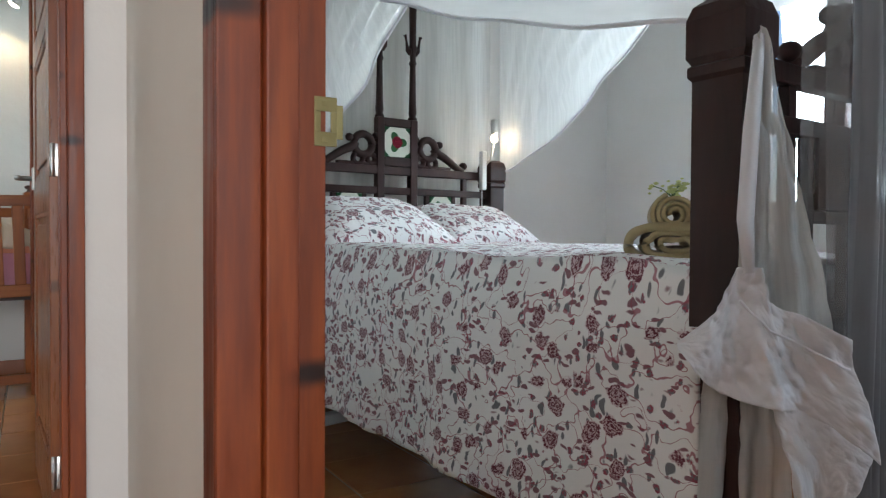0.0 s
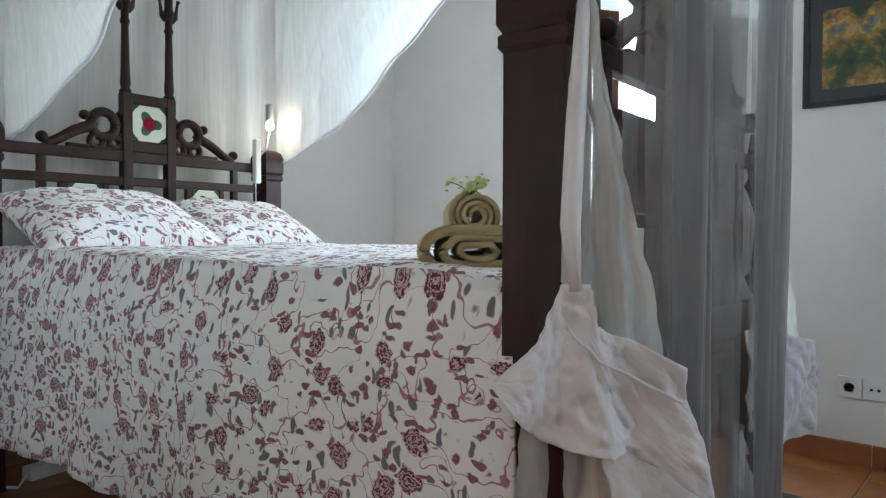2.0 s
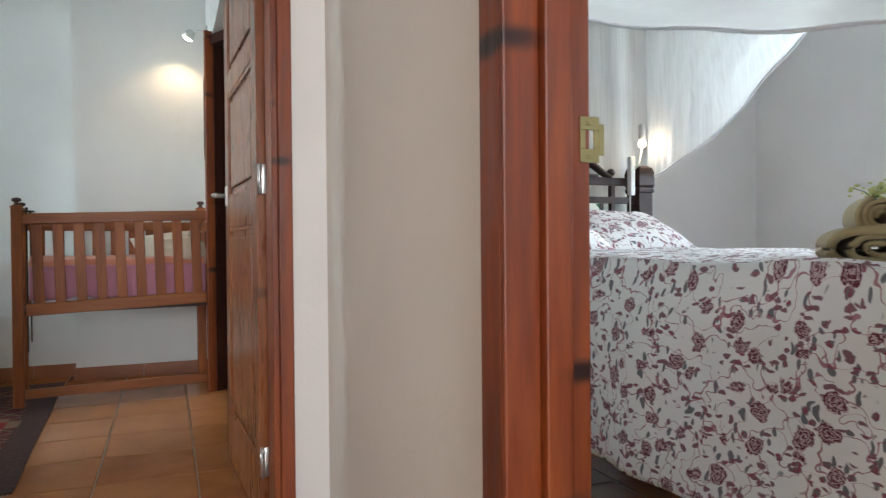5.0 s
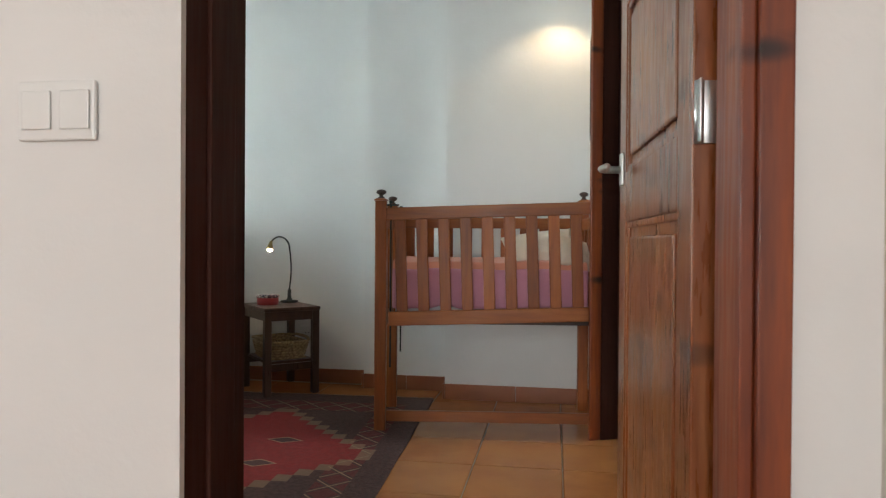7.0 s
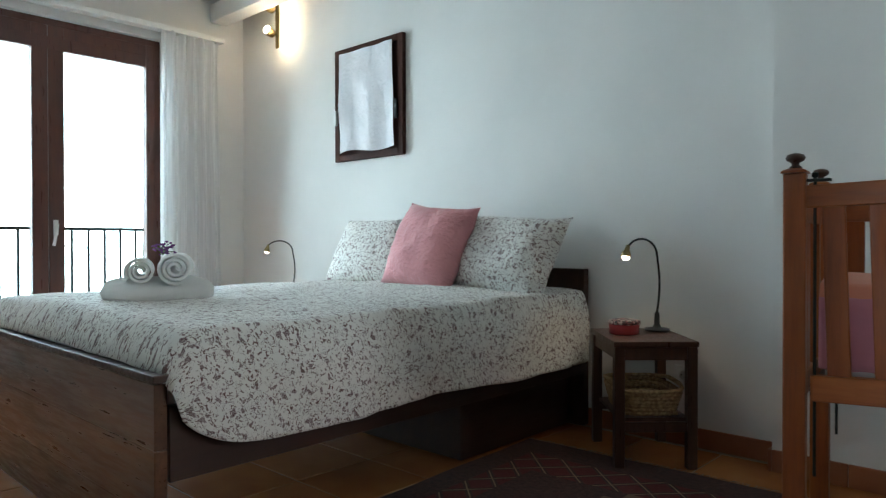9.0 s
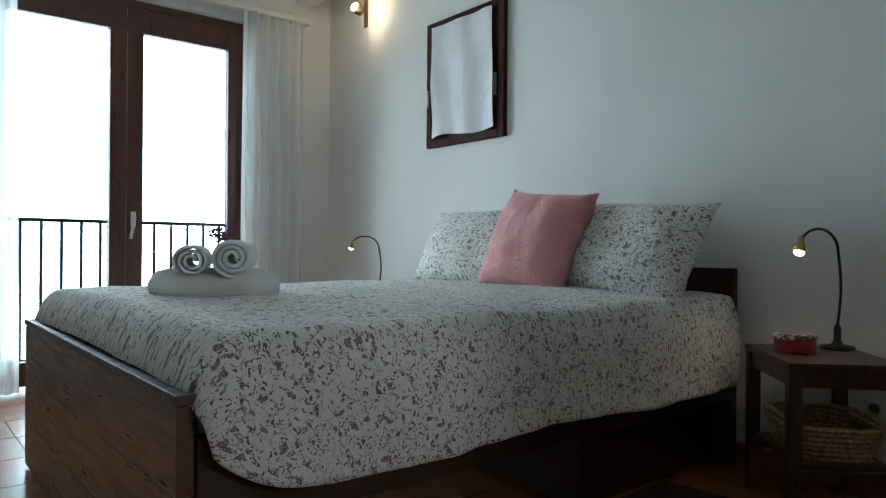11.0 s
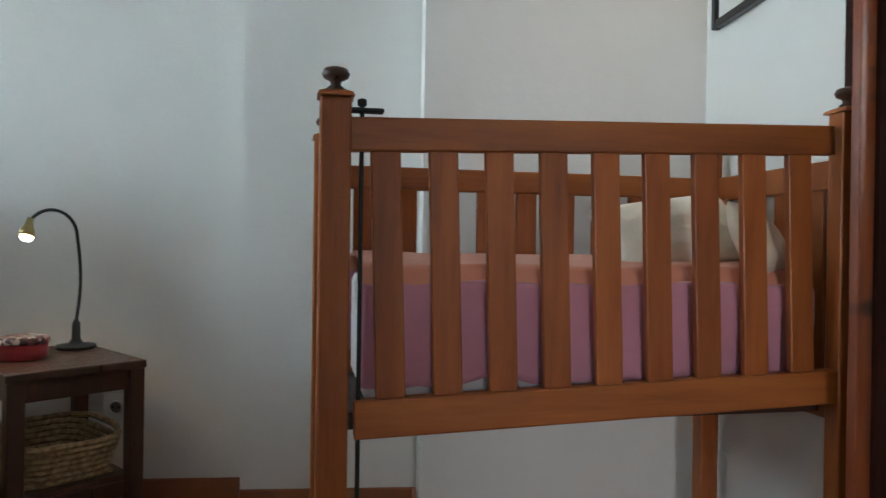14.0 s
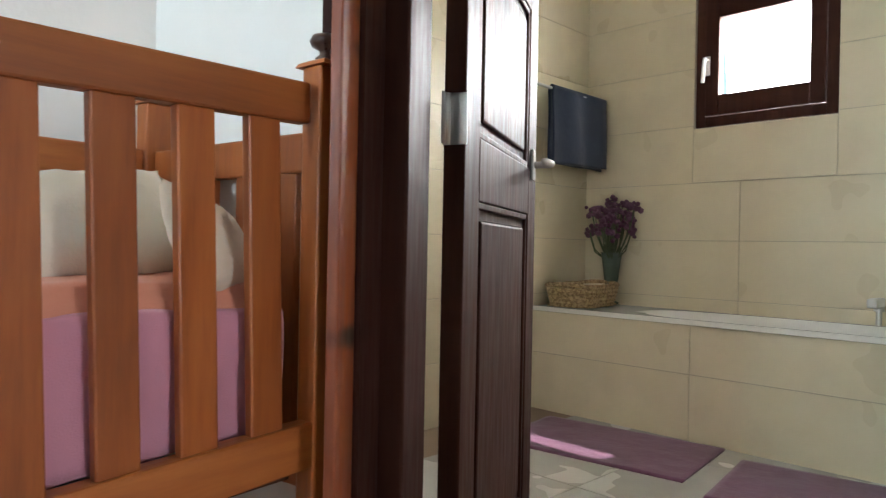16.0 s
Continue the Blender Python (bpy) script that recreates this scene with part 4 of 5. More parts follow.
# ---- rugs ----
def kilim(name, dark, red, line):
    m = material(name, dark, 0.95)
    n = N(m)
    tc = n.t.nodes.new("ShaderNodeTexCoord").outputs["UV"]
    sx = n.node("ShaderNodeSeparateXYZ", 0, Vector=tc)
    sy = n.node("ShaderNodeSeparateXYZ", 1, Vector=tc)
    # distance from the middle in metres
    ax, ay = n.math("ABSOLUTE", sx), n.math("ABSOLUTE", sy)
    step = lambda v, s: n.math("MULTIPLY", n.math("FLOOR", n.math("DIVIDE", v, s)), s)
    stair = n.math("ADD", n.math("MULTIPLY", step(ax, 0.06), 1.25), step(ay, 0.07))
    med = n.math("LESS_THAN", stair, 0.62)
    med_line = n.math("MULTIPLY", n.math("LESS_THAN", stair, 0.68), n.math("GREATER_THAN", stair, 0.6))
    col = n.mix(n.smooth(n.noise(tc, 60, 3), 0.35, 0.65), dark, tuple(k * 1.9 for k in dark))
    # lattice of crossed lines in the border
    b1 = n.math("PINGPONG", n.math("ADD", sx, sy), 0.075)
    b2 = n.math("PINGPONG", n.math("SUBTRACT", sx, sy), 0.075)
    lat = n.math("MAXIMUM", n.math("LESS_THAN", b1, 0.004), n.math("LESS_THAN", b2, 0.004))
    rim = n.math("MAXIMUM", n.math("DIVIDE", ax, 0.70), n.math("DIVIDE", ay, 1.06))
    band = n.math("MULTIPLY", n.math("GREATER_THAN", rim, 0.66), n.math("LESS_THAN", rim, 0.84))
    dia = n.math("MULTIPLY", n.math("GREATER_THAN", n.math("MINIMUM", b1, b2), 0.018), band)
    col = n.mix(n.math("MULTIPLY", dia, 0.55), col, tuple(k * 0.55 for k in red))
    col = n.mix(n.math("MULTIPLY", n.math("MULTIPLY", lat, band), 0.75), col, line)
    col = n.mix(med, col, n.mix(n.smooth(n.noise(tc, 40, 3), 0.3, 0.7), red, tuple(k * 0.75 for k in red)))
    col = n.mix(n.math("MULTIPLY", med_line, 0.45), col, line)
    # two small lozenges inside the medallion
    lz = n.math("ADD", n.math("MULTIPLY", n.math("ABSOLUTE", n.math("SUBTRACT", ax, 0.17)), 1.0), n.math("MULTIPLY", n.math("ABSOLUTE", n.math("SUBTRACT", ay, 0.16)), 1.8))
    col = n.mix(n.math("LESS_THAN", lz, 0.085), col, line)
    col = n.mix(n.math("LESS_THAN", lz, 0.07), col, tuple(k * 1.6 for k in dark))
    weave = n.node("ShaderNodeTexWave", 1, bands="Y", Vector=tc, Scale=70.0, Distortion=1.5)
    col = n.mix(n.math("MULTIPLY", n.noise(tc, 220, 2), 0.35), col, tuple(k * 0.6 for k in dark))
    n.color(col)
    n.bump(n.math("ADD", weave, n.noise(tc, 150, 2)), 0.5, 0.003)
    return m


M_KILIM = kilim("red_kilim", (0.045, 0.020, 0.018), (0.30, 0.018, 0.018), (0.42, 0.28, 0.16))
M_KILIM2 = kilim("brown_floral_rug", (0.035, 0.024, 0.016), (0.16, 0.04, 0.05), (0.36, 0.30, 0.20))


def rug(name, m, w, l, mat, label, fringe):
    e = empty(name, m, label, "rug")
    bm = bmesh.new()
    sheet(lambda u, v: ((u - 0.5) * w + 0.008 * nz(v * 6, 0, 3) * (1 if abs(u - 0.5) > 0.3 else 0.5), (v - 0.5) * l, 0.008 + 0.003 * nz(u * 5, v * 7, 2)), 40, 60, 1, 1, 0.006, bm)
    uvl = bm.loops.layers.uv.verify()
    for f in bm.faces:
        for lp in f.loops:
            lp[uvl].uv = (lp.vert.co.x, lp.vert.co.y)
    part("woven_field", bm, mat, e)
    rnd = random.Random(5)
    for s in (-1, 1):
        fr = bmesh.new()
        for k in range(int(w / 0.012)):
            x = -w / 2 + k * 0.012 + rnd.uniform(-0.003, 0.003)
            tube([(x, s * l / 2, 0.006), (x + rnd.uniform(-0.006, 0.006), s * (l / 2 + 0.02), 0.004), (x + rnd.uniform(-0.012, 0.012), s * (l / 2 + 0.035), 0.003)], 0.0016, 4, fr)
        part("fringe", fr, fringe, e, "knotted fringe")
    return e


M_FRINGE = material("wool_fringe", (0.22, 0.16, 0.11), 0.95)
M_FRINGED = material("dark_wool_fringe", (0.03, 0.022, 0.018), 0.95)
rug("kilim_rug", pose(-0.81, 4.04, 0, 0, 0, 2.5), 1.42, 2.12, M_KILIM, "dark red kilim rug with a stepped medallion", M_FRINGE)
rug("guest_rug", pose(2.62, 0.62, 0, 0, 0, -4), 1.4, 1.2, M_KILIM2, "dark brown patterned rug at the bed's foot", M_FRINGED)


# ---- cot ----
COT = pose(0.194, 4.739, 0, 0, 0, 7.05)
cot = empty("cot", COT, "honey-brown wooden cot with turned post finials", "cot")
CW, CD = 1.01, 0.47
for sx in (-1, 1):
    for sy in (-1, 1):
        x, y = sx * CW / 2, sy * CD / 2
        top = 1.085 if sx < 0 else 1.112
        bm = box(x - 0.0265, y - 0.02, 0, x + 0.0265, y + 0.02, top - 0.012, 0.004)
        lathe([(0.031, top - 0.012), (0.028, top - 0.006), (0.016, top)], sq=True, bm=bm, at=(x, y, 0))
        p = part("post", bm, M_COT, cot)
        part("finial", lathe([(0.014, 1.053), (0.016, 1.058), (0.009, 1.064), (0.010, 1.070), (0.021, 1.076), (0.024, 1.083), (0.020, 1.091), (0.008, 1.095)], 18, at=(x, y, top - 1.055)), M_STAND, p, "dark turned wooden finial", True)
for sy in (-1, 1):
    y = sy * CD / 2
    tilt = Matrix.Rotation(radians(-1.9), 4, "Y") if sy < 0 else Matrix.Identity(4)
    tilt = Matrix.Translation((0.05, 0, 0.788)) @ tilt @ Matrix.Translation((-0.05, 0, -0.76))
    part("top_rail", box(-CW / 2 + 0.0285, y - 0.013, 0.972 if sy < 0 else 0.93, CW / 2 - 0.0285, y + 0.013, 1.03 if sy < 0 else 0.985, 0.004, tilt), M_COTX, cot)
    part("bottom_rail", box(-CW / 2 + 0.0285, y - 0.016, 0.482, CW / 2 - 0.0285, y + 0.016, 0.548, 0.004, tilt), M_COTX, cot)
    nsl = 9
    for k in range(nsl):
        c = -0.412 + 0.1015 * k
        part("slat", box(c - 0.026, y - 0.008, 0.546, c + 0.026, y + 0.008, 0.974 if sy < 0 else 0.932, 0.003, tilt), M_COT, cot)
    part("guide_rod", lathe([(0.004, 0.3), (0.004, 1.06), (0.008, 1.062), (0.008, 1.072), (0.004, 1.074)], 10, at=(-CW / 2 + 0.045, y + sy * 0.0, 0)), M_IRON, cot, "thin dark iron drop-side rod")
for sx in (-1, 1):
    x = sx * CW / 2
    for z0, z1 in ((0.95, 1.01), (0.482, 0.548)):
        part("end_rail", box(x - 0.012, -CD / 2 + 0.021, z0, x + 0.012, CD / 2 - 0.021, z1, 0.004), M_COT, cot)
    for k in range(4):
        c = -CD / 2 + 0.02 + (CD - 0.04) * (k + 0.5) / 4
        part("slat", box(x - 0.008, c - 0.022, 0.546, x + 0.008, c + 0.022, 0.952, 0.003), M_COT, cot)
part("stretcher", box(-CW / 2 + 0.0285, -CD / 2 - 0.01, 0.05, CW / 2 - 0.0285, -CD / 2 + 0.012, 0.10, 0.003), M_COTX, cot)
part("mattress_board", box(-CW / 2 + 0.03, -CD / 2 + 0.03, 0.50, CW / 2 - 0.03, CD / 2 - 0.03, 0.53), M_STAND, cot)
for x in (-0.485,):
    part("rod_bracket", box(x + 0.006, -CD / 2 - 0.012, 1.05, x + 0.062, -CD / 2 + 0.012, 1.057, 0.002), M_IRON, cot, "dark iron bracket holding the rod")


def cot_cover(u, v):
    # u runs round the short section: front hem, up, over, down the back
    d, h = CD / 2 - 0.035, 0.21
    pts = ((-d - 0.004, 0.575), (-d - 0.006, 0.745), (-d + 0.02, 0.79), (0.0, 0.81), (d - 0.02, 0.80), (d, 0.75), (d, 0.58))
    s = u * 6
    i = min(int(s), 5)
    f = s - i
    y = pts[i][0] * (1 - f) + pts[i + 1][0] * f
    z = pts[i][1] * (1 - f) + pts[i + 1][1] * f
    x = (v - 0.5) * (CW - 0.10)
    hem = 0.02 * nz(v * 9, 1, 6) if u < 0.1 or u > 0.9 else 0
    return (x, y + 0.012 * nz(v * 10, z * 5, 2) + (0.006 * math.sin(v * 70) * (0.5 + nz(v * 6, 3)) if u < 0.2 else 0), z + 0.008 * nz(x * 6, y * 9, 4) + hem)


cc = empty("cot_bedding", COT, "mauve and peach quilted cover on the cot mattress", "bedding")
part("cover_top", sheet(lambda u, v: cot_cover(0.21 + u * 0.58, v), 24, 60, 0.5, 0.9), M_PEACH, cc, "peach coloured top of the cover", True)
part("cover_front", sheet(lambda u, v: cot_cover(u * 0.21, v), 12, 90, 0.24, 0.9, 0.004), M_MAUVE, cc, "mauve hanging side of the cover", True)
part("cover_back", sheet(lambda u, v: cot_cover(0.79 + u * 0.21, v), 8, 40, 0.24, 0.9), M_MAUVE, cc, "", True)
part("mattress", box(-CW / 2 + 0.06, -CD / 2 + 0.05, 0.53, CW / 2 - 0.06, CD / 2 - 0.05, 0.765, 0.02), M_COTTON, cc)
def cotp(name, at, r, w, h, d, mat, label, seed):
    ob = pillow(name, (0, 0, 0), 0, 0, 0, w, h, d, mat, label, seed, cat="cushion")
    ob.matrix_world = COT @ pose(*at, *r)
cotp("cot_cushion", (0.25, -0.02, 0.845), (58, -8, 6), 0.36, 0.21, 0.15, M_CREAM, "cream cushion propped in the cot", 12)
cotp("cot_cushion", (0.40, -0.12, 0.835), (62, 12, 35), 0.22, 0.17, 0.08, M_BEIGE, "small tan cushion in the cot's corner", 15)
cotp("cot_pad", (0.16, -0.02, 0.82), (75, 0, -10), 0.12, 0.09, 0.05, M_COTTON, "small white cloth pad on the cover", 18)


# ---- framed picture on the east wall ----
def framed(name, m, w, h, bar, frame_mat, pic_mat, mount, label):
    e = empty(name, m, label, "picture")
    part("frame", boxes([(0, -0.022, 0, bar, 0, h), (w - bar, -0.022, 0, w, 0, h), (bar, -0.022, 0, w - bar, 0, bar), (bar, -0.022, h - bar, w - bar, 0, h)], 0.003), frame_mat, e)
    part("mount", box(bar, -0.010, bar, w - bar, -0.004, h - bar), mount, e)
    k = bar + 0.045
    part("print", box(k, -0.0125, k, w - k, -0.011, h - k), pic_mat, e)
    return e


M_MOUNTW = material("white_mount", (0.7, 0.69, 0.66), 0.8)
M_MOUNTG = material("dark_mount", (0.055, 0.06, 0.062), 0.8)
M_ART = material("mixed_painting", (0.3, 0.2, 0.1), 0.4)
na = N(M_ART)
va = na.coord(scale=(7, 7, 7))
va = na.mix(0.25, va, na.noise(va, 1.5, 3, 0.5, 1))
zz = na.noise(va, 1.6, 4)
ca = na.ramp(zz, (0.28, (0.015, 0.02, 0.022)), (0.42, (0.05, 0.09, 0.03)), (0.5, (0.34, 0.17, 0.035)), (0.6, (0.42, 0.27, 0.08)), (0.72, (0.06, 0.12, 0.22)))
na.color(na.mix(na.smooth(na.noise(va, 9, 3), 0.4, 0.6, 0, 0.5), ca, (0.03, 0.05, 0.02)))
M_SKETCH = material("pale_sketch", (0.55, 0.54, 0.5), 0.7)
framed("wall_picture", pose(0.718, 5.10, 1.43, 0, 0, -90), 0.38, 0.55, 0.022, M_BLACK, M_SKETCH, M_MOUNTW, "black framed pale sketch on the wall")
framed("wall_picture", pose(EAST - 0.002, 1.16, 1.372, 0, 0, -90), 0.62, 0.437, 0.022, M_BLACK, M_ART, M_MOUNTG, "black framed colourful painting on the wall")
socket(pose(EAST - 0.002, 0.982, 0.295, 0, 0, -90), "white double wall socket above the skirting", True)
es = empty("wall_spotlight", pose(0.719, 4.99, 2.26), "small steel wall spotlight above the cot", "lamp")
part("plate", box(-0.012, -0.035, -0.035, 0, 0.035, 0.035, 0.004), M_CHROME, es)
part("arm", tube([(-0.01, 0, 0), (-0.06, 0, 0.0), (-0.085, 0, -0.015)], 0.008, 8), M_CHROME, es, "", True)
eh = lathe([(0.02, 0), (0.032, -0.02), (0.036, -0.06), (0.032, -0.06)], 20)
bmesh.ops.transform(eh, matrix=Matrix.Translation((-0.095, 0, 0.0)) @ Matrix.Rotation(radians(28), 4, "Y"), verts=eh.verts)
part("spot_head", eh, M_CHROME, es, "", True)
eb = lathe([(0.028, -0.05), (0.03, -0.06), (0.02, -0.068), (0.006, -0.07)], 18)
bmesh.ops.transform(eb, matrix=Matrix.Translation((-0.095, 0, 0.0)) @ Matrix.Rotation(radians(28), 4, "Y"), verts=eb.verts)
part("bulb", eb, M_BULB, es, "glowing bulb", True)
spot_lamp("spot_light", (0.585, 4.985, 2.17), (0.45, 5.12, 1.5), 5, WARM, 110)

# ---- bed A: antique four-poster with tiles and netting ----
BA = pose(1.5895, 3.107, 0, 0, 0, 3.5)
BW, BL = 1.34, 2.13
bed = empty("four_poster_bed", BA, "antique dark carved four-poster bed with rose tiles", "bed")
M_TILEROSE = material("rose_tile", (0.7, 0.7, 0.62), 0.15)
nt = N(M_TILEROSE)
tcg = nt.t.nodes.new("ShaderNodeTexCoord").outputs["Generated"]
tx = nt.math("SUBTRACT", nt.node("ShaderNodeSeparateXYZ", 0, Vector=tcg), 0.5)
tz = nt.math("SUBTRACT", nt.node("ShaderNodeSeparateXYZ", 2, Vector=tcg), 0.5)
tr_ = nt.math("SQRT", nt.math("ADD", nt.math("MULTIPLY", tx, tx), nt.math("MULTIPLY", tz, tz)))
ang = nt.math("ARCTAN2", tz, tx)
leaf = nt.math("LESS_THAN", tr_, nt.math("MULTIPLY_ADD", nt.math("COSINE", nt.math("MULTIPLY", ang, 3.0)), 0.10, 0.27))
cornr = nt.math("GREATER_THAN", nt.math("ADD", nt.math("ABSOLUTE", tx), nt.math("ABSOLUTE", tz)), nt.math("MULTIPLY_ADD", nt.noise(tcg, 9, 2), 0.12, 0.72))
ct = nt.mix(leaf, (0.70, 0.70, 0.60), (0.04, 0.12, 0.045))
ct = nt.mix(nt.math("LESS_THAN", nt.math("ADD", tr_, nt.math("MULTIPLY", nt.noise(tcg, 14, 2), 0.10)), 0.245), ct, nt.mix(nt.smooth(nt.noise(tcg, 22, 2), 0.4, 0.6), (0.30, 0.01, 0.03), (0.12, 0.004, 0.015)))
nt.color(nt.mix(cornr, ct, (0.03, 0.09, 0.04)))


def bed_post(x, y, egg, drop=0.0):
    prof = [(r, max(0.0, z - drop)) for r, z in ((0.046, 0.0), (0.046, 1.205), (0.052, 1.215), (0.052, 1.235), (0.047, 1.24), (0.054, 1.255), (0.054, 1.335), (0.046, 1.365), (0.03, 1.38))]
    p = part("post", lathe([(r * 1.06, z) for r, z in prof], sq=True, at=(x, y, 0)), M_ANTIQUE, bed, "square tapered dark post")
    if egg:
        f = [(0.018, 1.38), (0.02, 1.395), (0.030, 1.398), (0.03, 1.405), (0.018, 1.41), (0.028, 1.425), (0.036, 1.455), (0.034, 1.485), (0.022, 1.512), (0.004, 1.522)]
        part("finial", lathe([(r * 1.4, 1.38 + (z - 1.38) * 0.98) for r, z in f], 20, at=(x, y, -drop)), M_ANTIQUE, p, "turned egg finial", True)
    return p


def scroll(cx, sg, y, z):
    """Carved scrollwork beside the tile block."""
    bm = bmesh.new()
    ring = lambda x, zz, r, t: tube([(x + r * math.cos(a * math.pi / 12), y, zz + r * math.sin(a * math.pi / 12)) for a in range(25)], t, 8, bm)
    ring(cx + sg * 0.205, z + 0.108, 0.054, 0.021)
    ring(cx + sg * 0.235, z + 0.032, 0.028, 0.015)
    ring(cx + sg * 0.155, z + 0.034, 0.024, 0.015)
    tube([(cx + sg * (0.25 + 0.20 * t), y, z + 0.115 - 0.10 * t ** 0.55 + 0.012 * math.sin(t * 5)) for t in [k / 14 for k in range(15)]], lambda t: 0.025 - 0.006 * t, 8, bm)
    for x, zz, r in ((0.455, 0.03, 0.024), (0.285, 0.14, 0.022), (0.13, 0.16, 0.018)):
        bmesh.ops.create_icosphere(bm, subdivisions=2, radius=r, matrix=Matrix.Translation((cx + sg * x, y, z + zz)))
    add_box(bm, cx + sg * 0.10, y - 0.011, z + 0.06, cx + sg * 0.17, y + 0.011, z + 0.078, 0.003)
    add_box(bm, cx + sg * 0.10, y - 0.011, z + 0.11, cx + sg * 0.17, y + 0.011, z + 0.128, 0.003)
    add_box(bm, cx + sg * 0.10, y - 0.011, z, cx + sg * 0.36, y + 0.011, z + 0.016, 0.003)
    return bm


def end_board(name, y):
    e = part(name, boxes([(0.05, y - 0.016, 1.195, BW - 0.05, y + 0.016, 1.24)], 0.004), M_ANTIQUE, bed, "carved dark wooden board with rose tiles")
    c = BW / 2
    part("rail", box(0.05, y - 0.014, 1.09, BW - 0.05, y + 0.014, 1.128, 0.003), M_ANTIQUE, e)
    part("rail", box(0.05, y - 0.014, 0.62, BW - 0.05, y + 0.014, 0.70, 0.003), M_ANTIQUE, e)
    for sg in (-1, 1):
        x = c + sg * 0.105
        part("column_base", box(x - 0.022, y - 0.02, 0.70, x + 0.022, y + 0.02, 1.50, 0.003), M_ANTIQUE, e)
        prof = [(0.024, 1.50), (0.026, 1.51), (0.018, 1.52), (0.022, 1.54), (0.019, 1.60), (0.015, 1.80), (0.018, 1.805), (0.021, 1.815), (0.016, 1.83), (0.017, 1.87), (0.024, 1.89), (0.024, 1.90), (0.018, 1.92), (0.02, 2.12), (0.028, 2.16), (0.01, 2.2)]
        part("column", lathe(prof, 16, at=(x, y, 0)), M_ANTIQUE, e, "slender turned column", True)
        br = bmesh.new()
        for s2 in (-1, 1):
            tube([(x + s2 * (0.016 + 0.035 * t), y, 1.86 + 0.10 * t ** 1.4 + 0.012 * math.sin(9 * t)) for t in [k / 8 for k in range(9)]], lambda t: 0.012 + 0.006 * math.sin(t * 6), 7, br)
        part("bracket", br, M_ANTIQUE, e)
        part("scrollwork", scroll(c, sg, y, 1.24), M_ANTIQUE, e, "pierced carved scrollwork", True)
        part("upright", box(c + sg * 0.46 - 0.016, y - 0.012, 0.70, c + sg * 0.46 + 0.016, y + 0.012, 1.195, 0.003), M_ANTIQUE, e)
        for dx in (0.20, 0.38):
            part("upright", box(c + sg * dx - 0.013, y - 0.012, 0.70, c + sg * dx + 0.013, y + 0.012, 1.09, 0.003), M_ANTIQUE, e)
        part("tile", box(c + sg * 0.29 - 0.074, y - 0.012, 0.93, c + sg * 0.29 + 0.074, y + 0.008, 1.088, 0.002), M_TILEROSE, e, "white tile with a red rose")
        part("rail", box(c + sg * 0.29 - 0.077, y - 0.012, 0.90, c + sg * 0.29 + 0.077, y + 0.012, 0.928, 0.002), M_ANTIQUE, e)
    part("tile_frame", boxes([(c - 0.083, y - 0.018, 1.242, c + 0.083, y + 0.016, 1.29), (c - 0.083, y - 0.018, 1.455, c + 0.083, y + 0.016, 1.50), (c - 0.083, y + 0.004, 1.29, c + 0.083, y + 0.014, 1.455)], 0.003), M_ANTIQUE, e)
    part("tile", box(c - 0.082, y - 0.012, 1.292, c + 0.082, y + 0.003, 1.453, 0.002), M_TILEROSE, e, "white tile with a red rose")
    if y < 0:
        for x, z0, z1 in ((c - 0.29, 0.93, 1.09), (c, 1.29, 1.455), (c + 0.29, 0.93, 1.09)):
            part("tile_back", box(x - 0.08, y - 0.022, z0, x + 0.08, y - 0.0125, z1, 0.002), M_ANTIQUE, e, "plain wooden back of the tile")
    return e


for x in (0.0, BW):
    bed_post(x, 0.0, x == 0.0, 0.03)
    bed_post(x, -BL, x == 0.0, 0.0 if x == 0.0 else 0.085)
end_board("headboard", 0.0)
end_board("footboard", -BL)
for x in (0.0, BW):
    part("side_rail", box(x - 0.015, -BL + 0.047, 0.42, x + 0.015, -0.047, 0.56, 0.004), M_ANTIQUE, bed)
part("slat_base", box(0.02, -BL + 0.05, 0.50, BW - 0.02, -0.05, 0.54), M_ANTIQUE, bed)
mt = tagged(part("mattress", box(0.03, -BL + 0.06, 0.54, BW - 0.03, -0.04, 0.78, 0.04), M_COTTON), "thick mattress under the rose print cover", "mattress")
mt.matrix_world = BA


def duvet_a(u, v):
    W, D, top = 1.36, 0.60, 0.815
    L = W + 2 * D
    s = u * L
    y = -BL + 0.035 + (BL - 0.10) * v
    hemz = 0.26 + 0.02 * nz(v * 5, 0, 3)
    z_top = top + 0.016 * nz(s * 3.2, y * 3, 2) + 0.007 * nz(s * 10, y * 8, 1) + 0.02 * v
    if s < D or s > D + W:
        t = (D - s) / D if s < D else (s - D - W) / D
        sg = -1 if s < D else 1
        xe = -0.01 if s < D else BW + 0.01
        ze = z_top - 0.03 * math.sin(min(1, t * 6) * math.pi / 2) - (z_top - 0.03 - hemz) * t
        out = 0.04 * math.sin(min(1, t * 4) * math.pi / 2) + t * (0.05 + 0.045 * nz(y * 3.2, t * 1.2, 7) + 0.02 * nz(y * 9, t, 3))
        return (xe + sg * out, y - 0.10 * t * max(0.0, 0.12 - v) / 0.12 * 0.3, ze)
    x = -0.01 + (s - D) * (BW + 0.02) / W
    edge = min(s - D, D + W - s)
    return (x, y, z_top - 0.03 * max(0, 1 - edge / 0.06) ** 2)


bq = duvet("duvet", duvet_a, "white cotton duvet with dark red rose print", M_FLORAL, 150, 130, 2.56, 2.0)
bq.matrix_world = BA


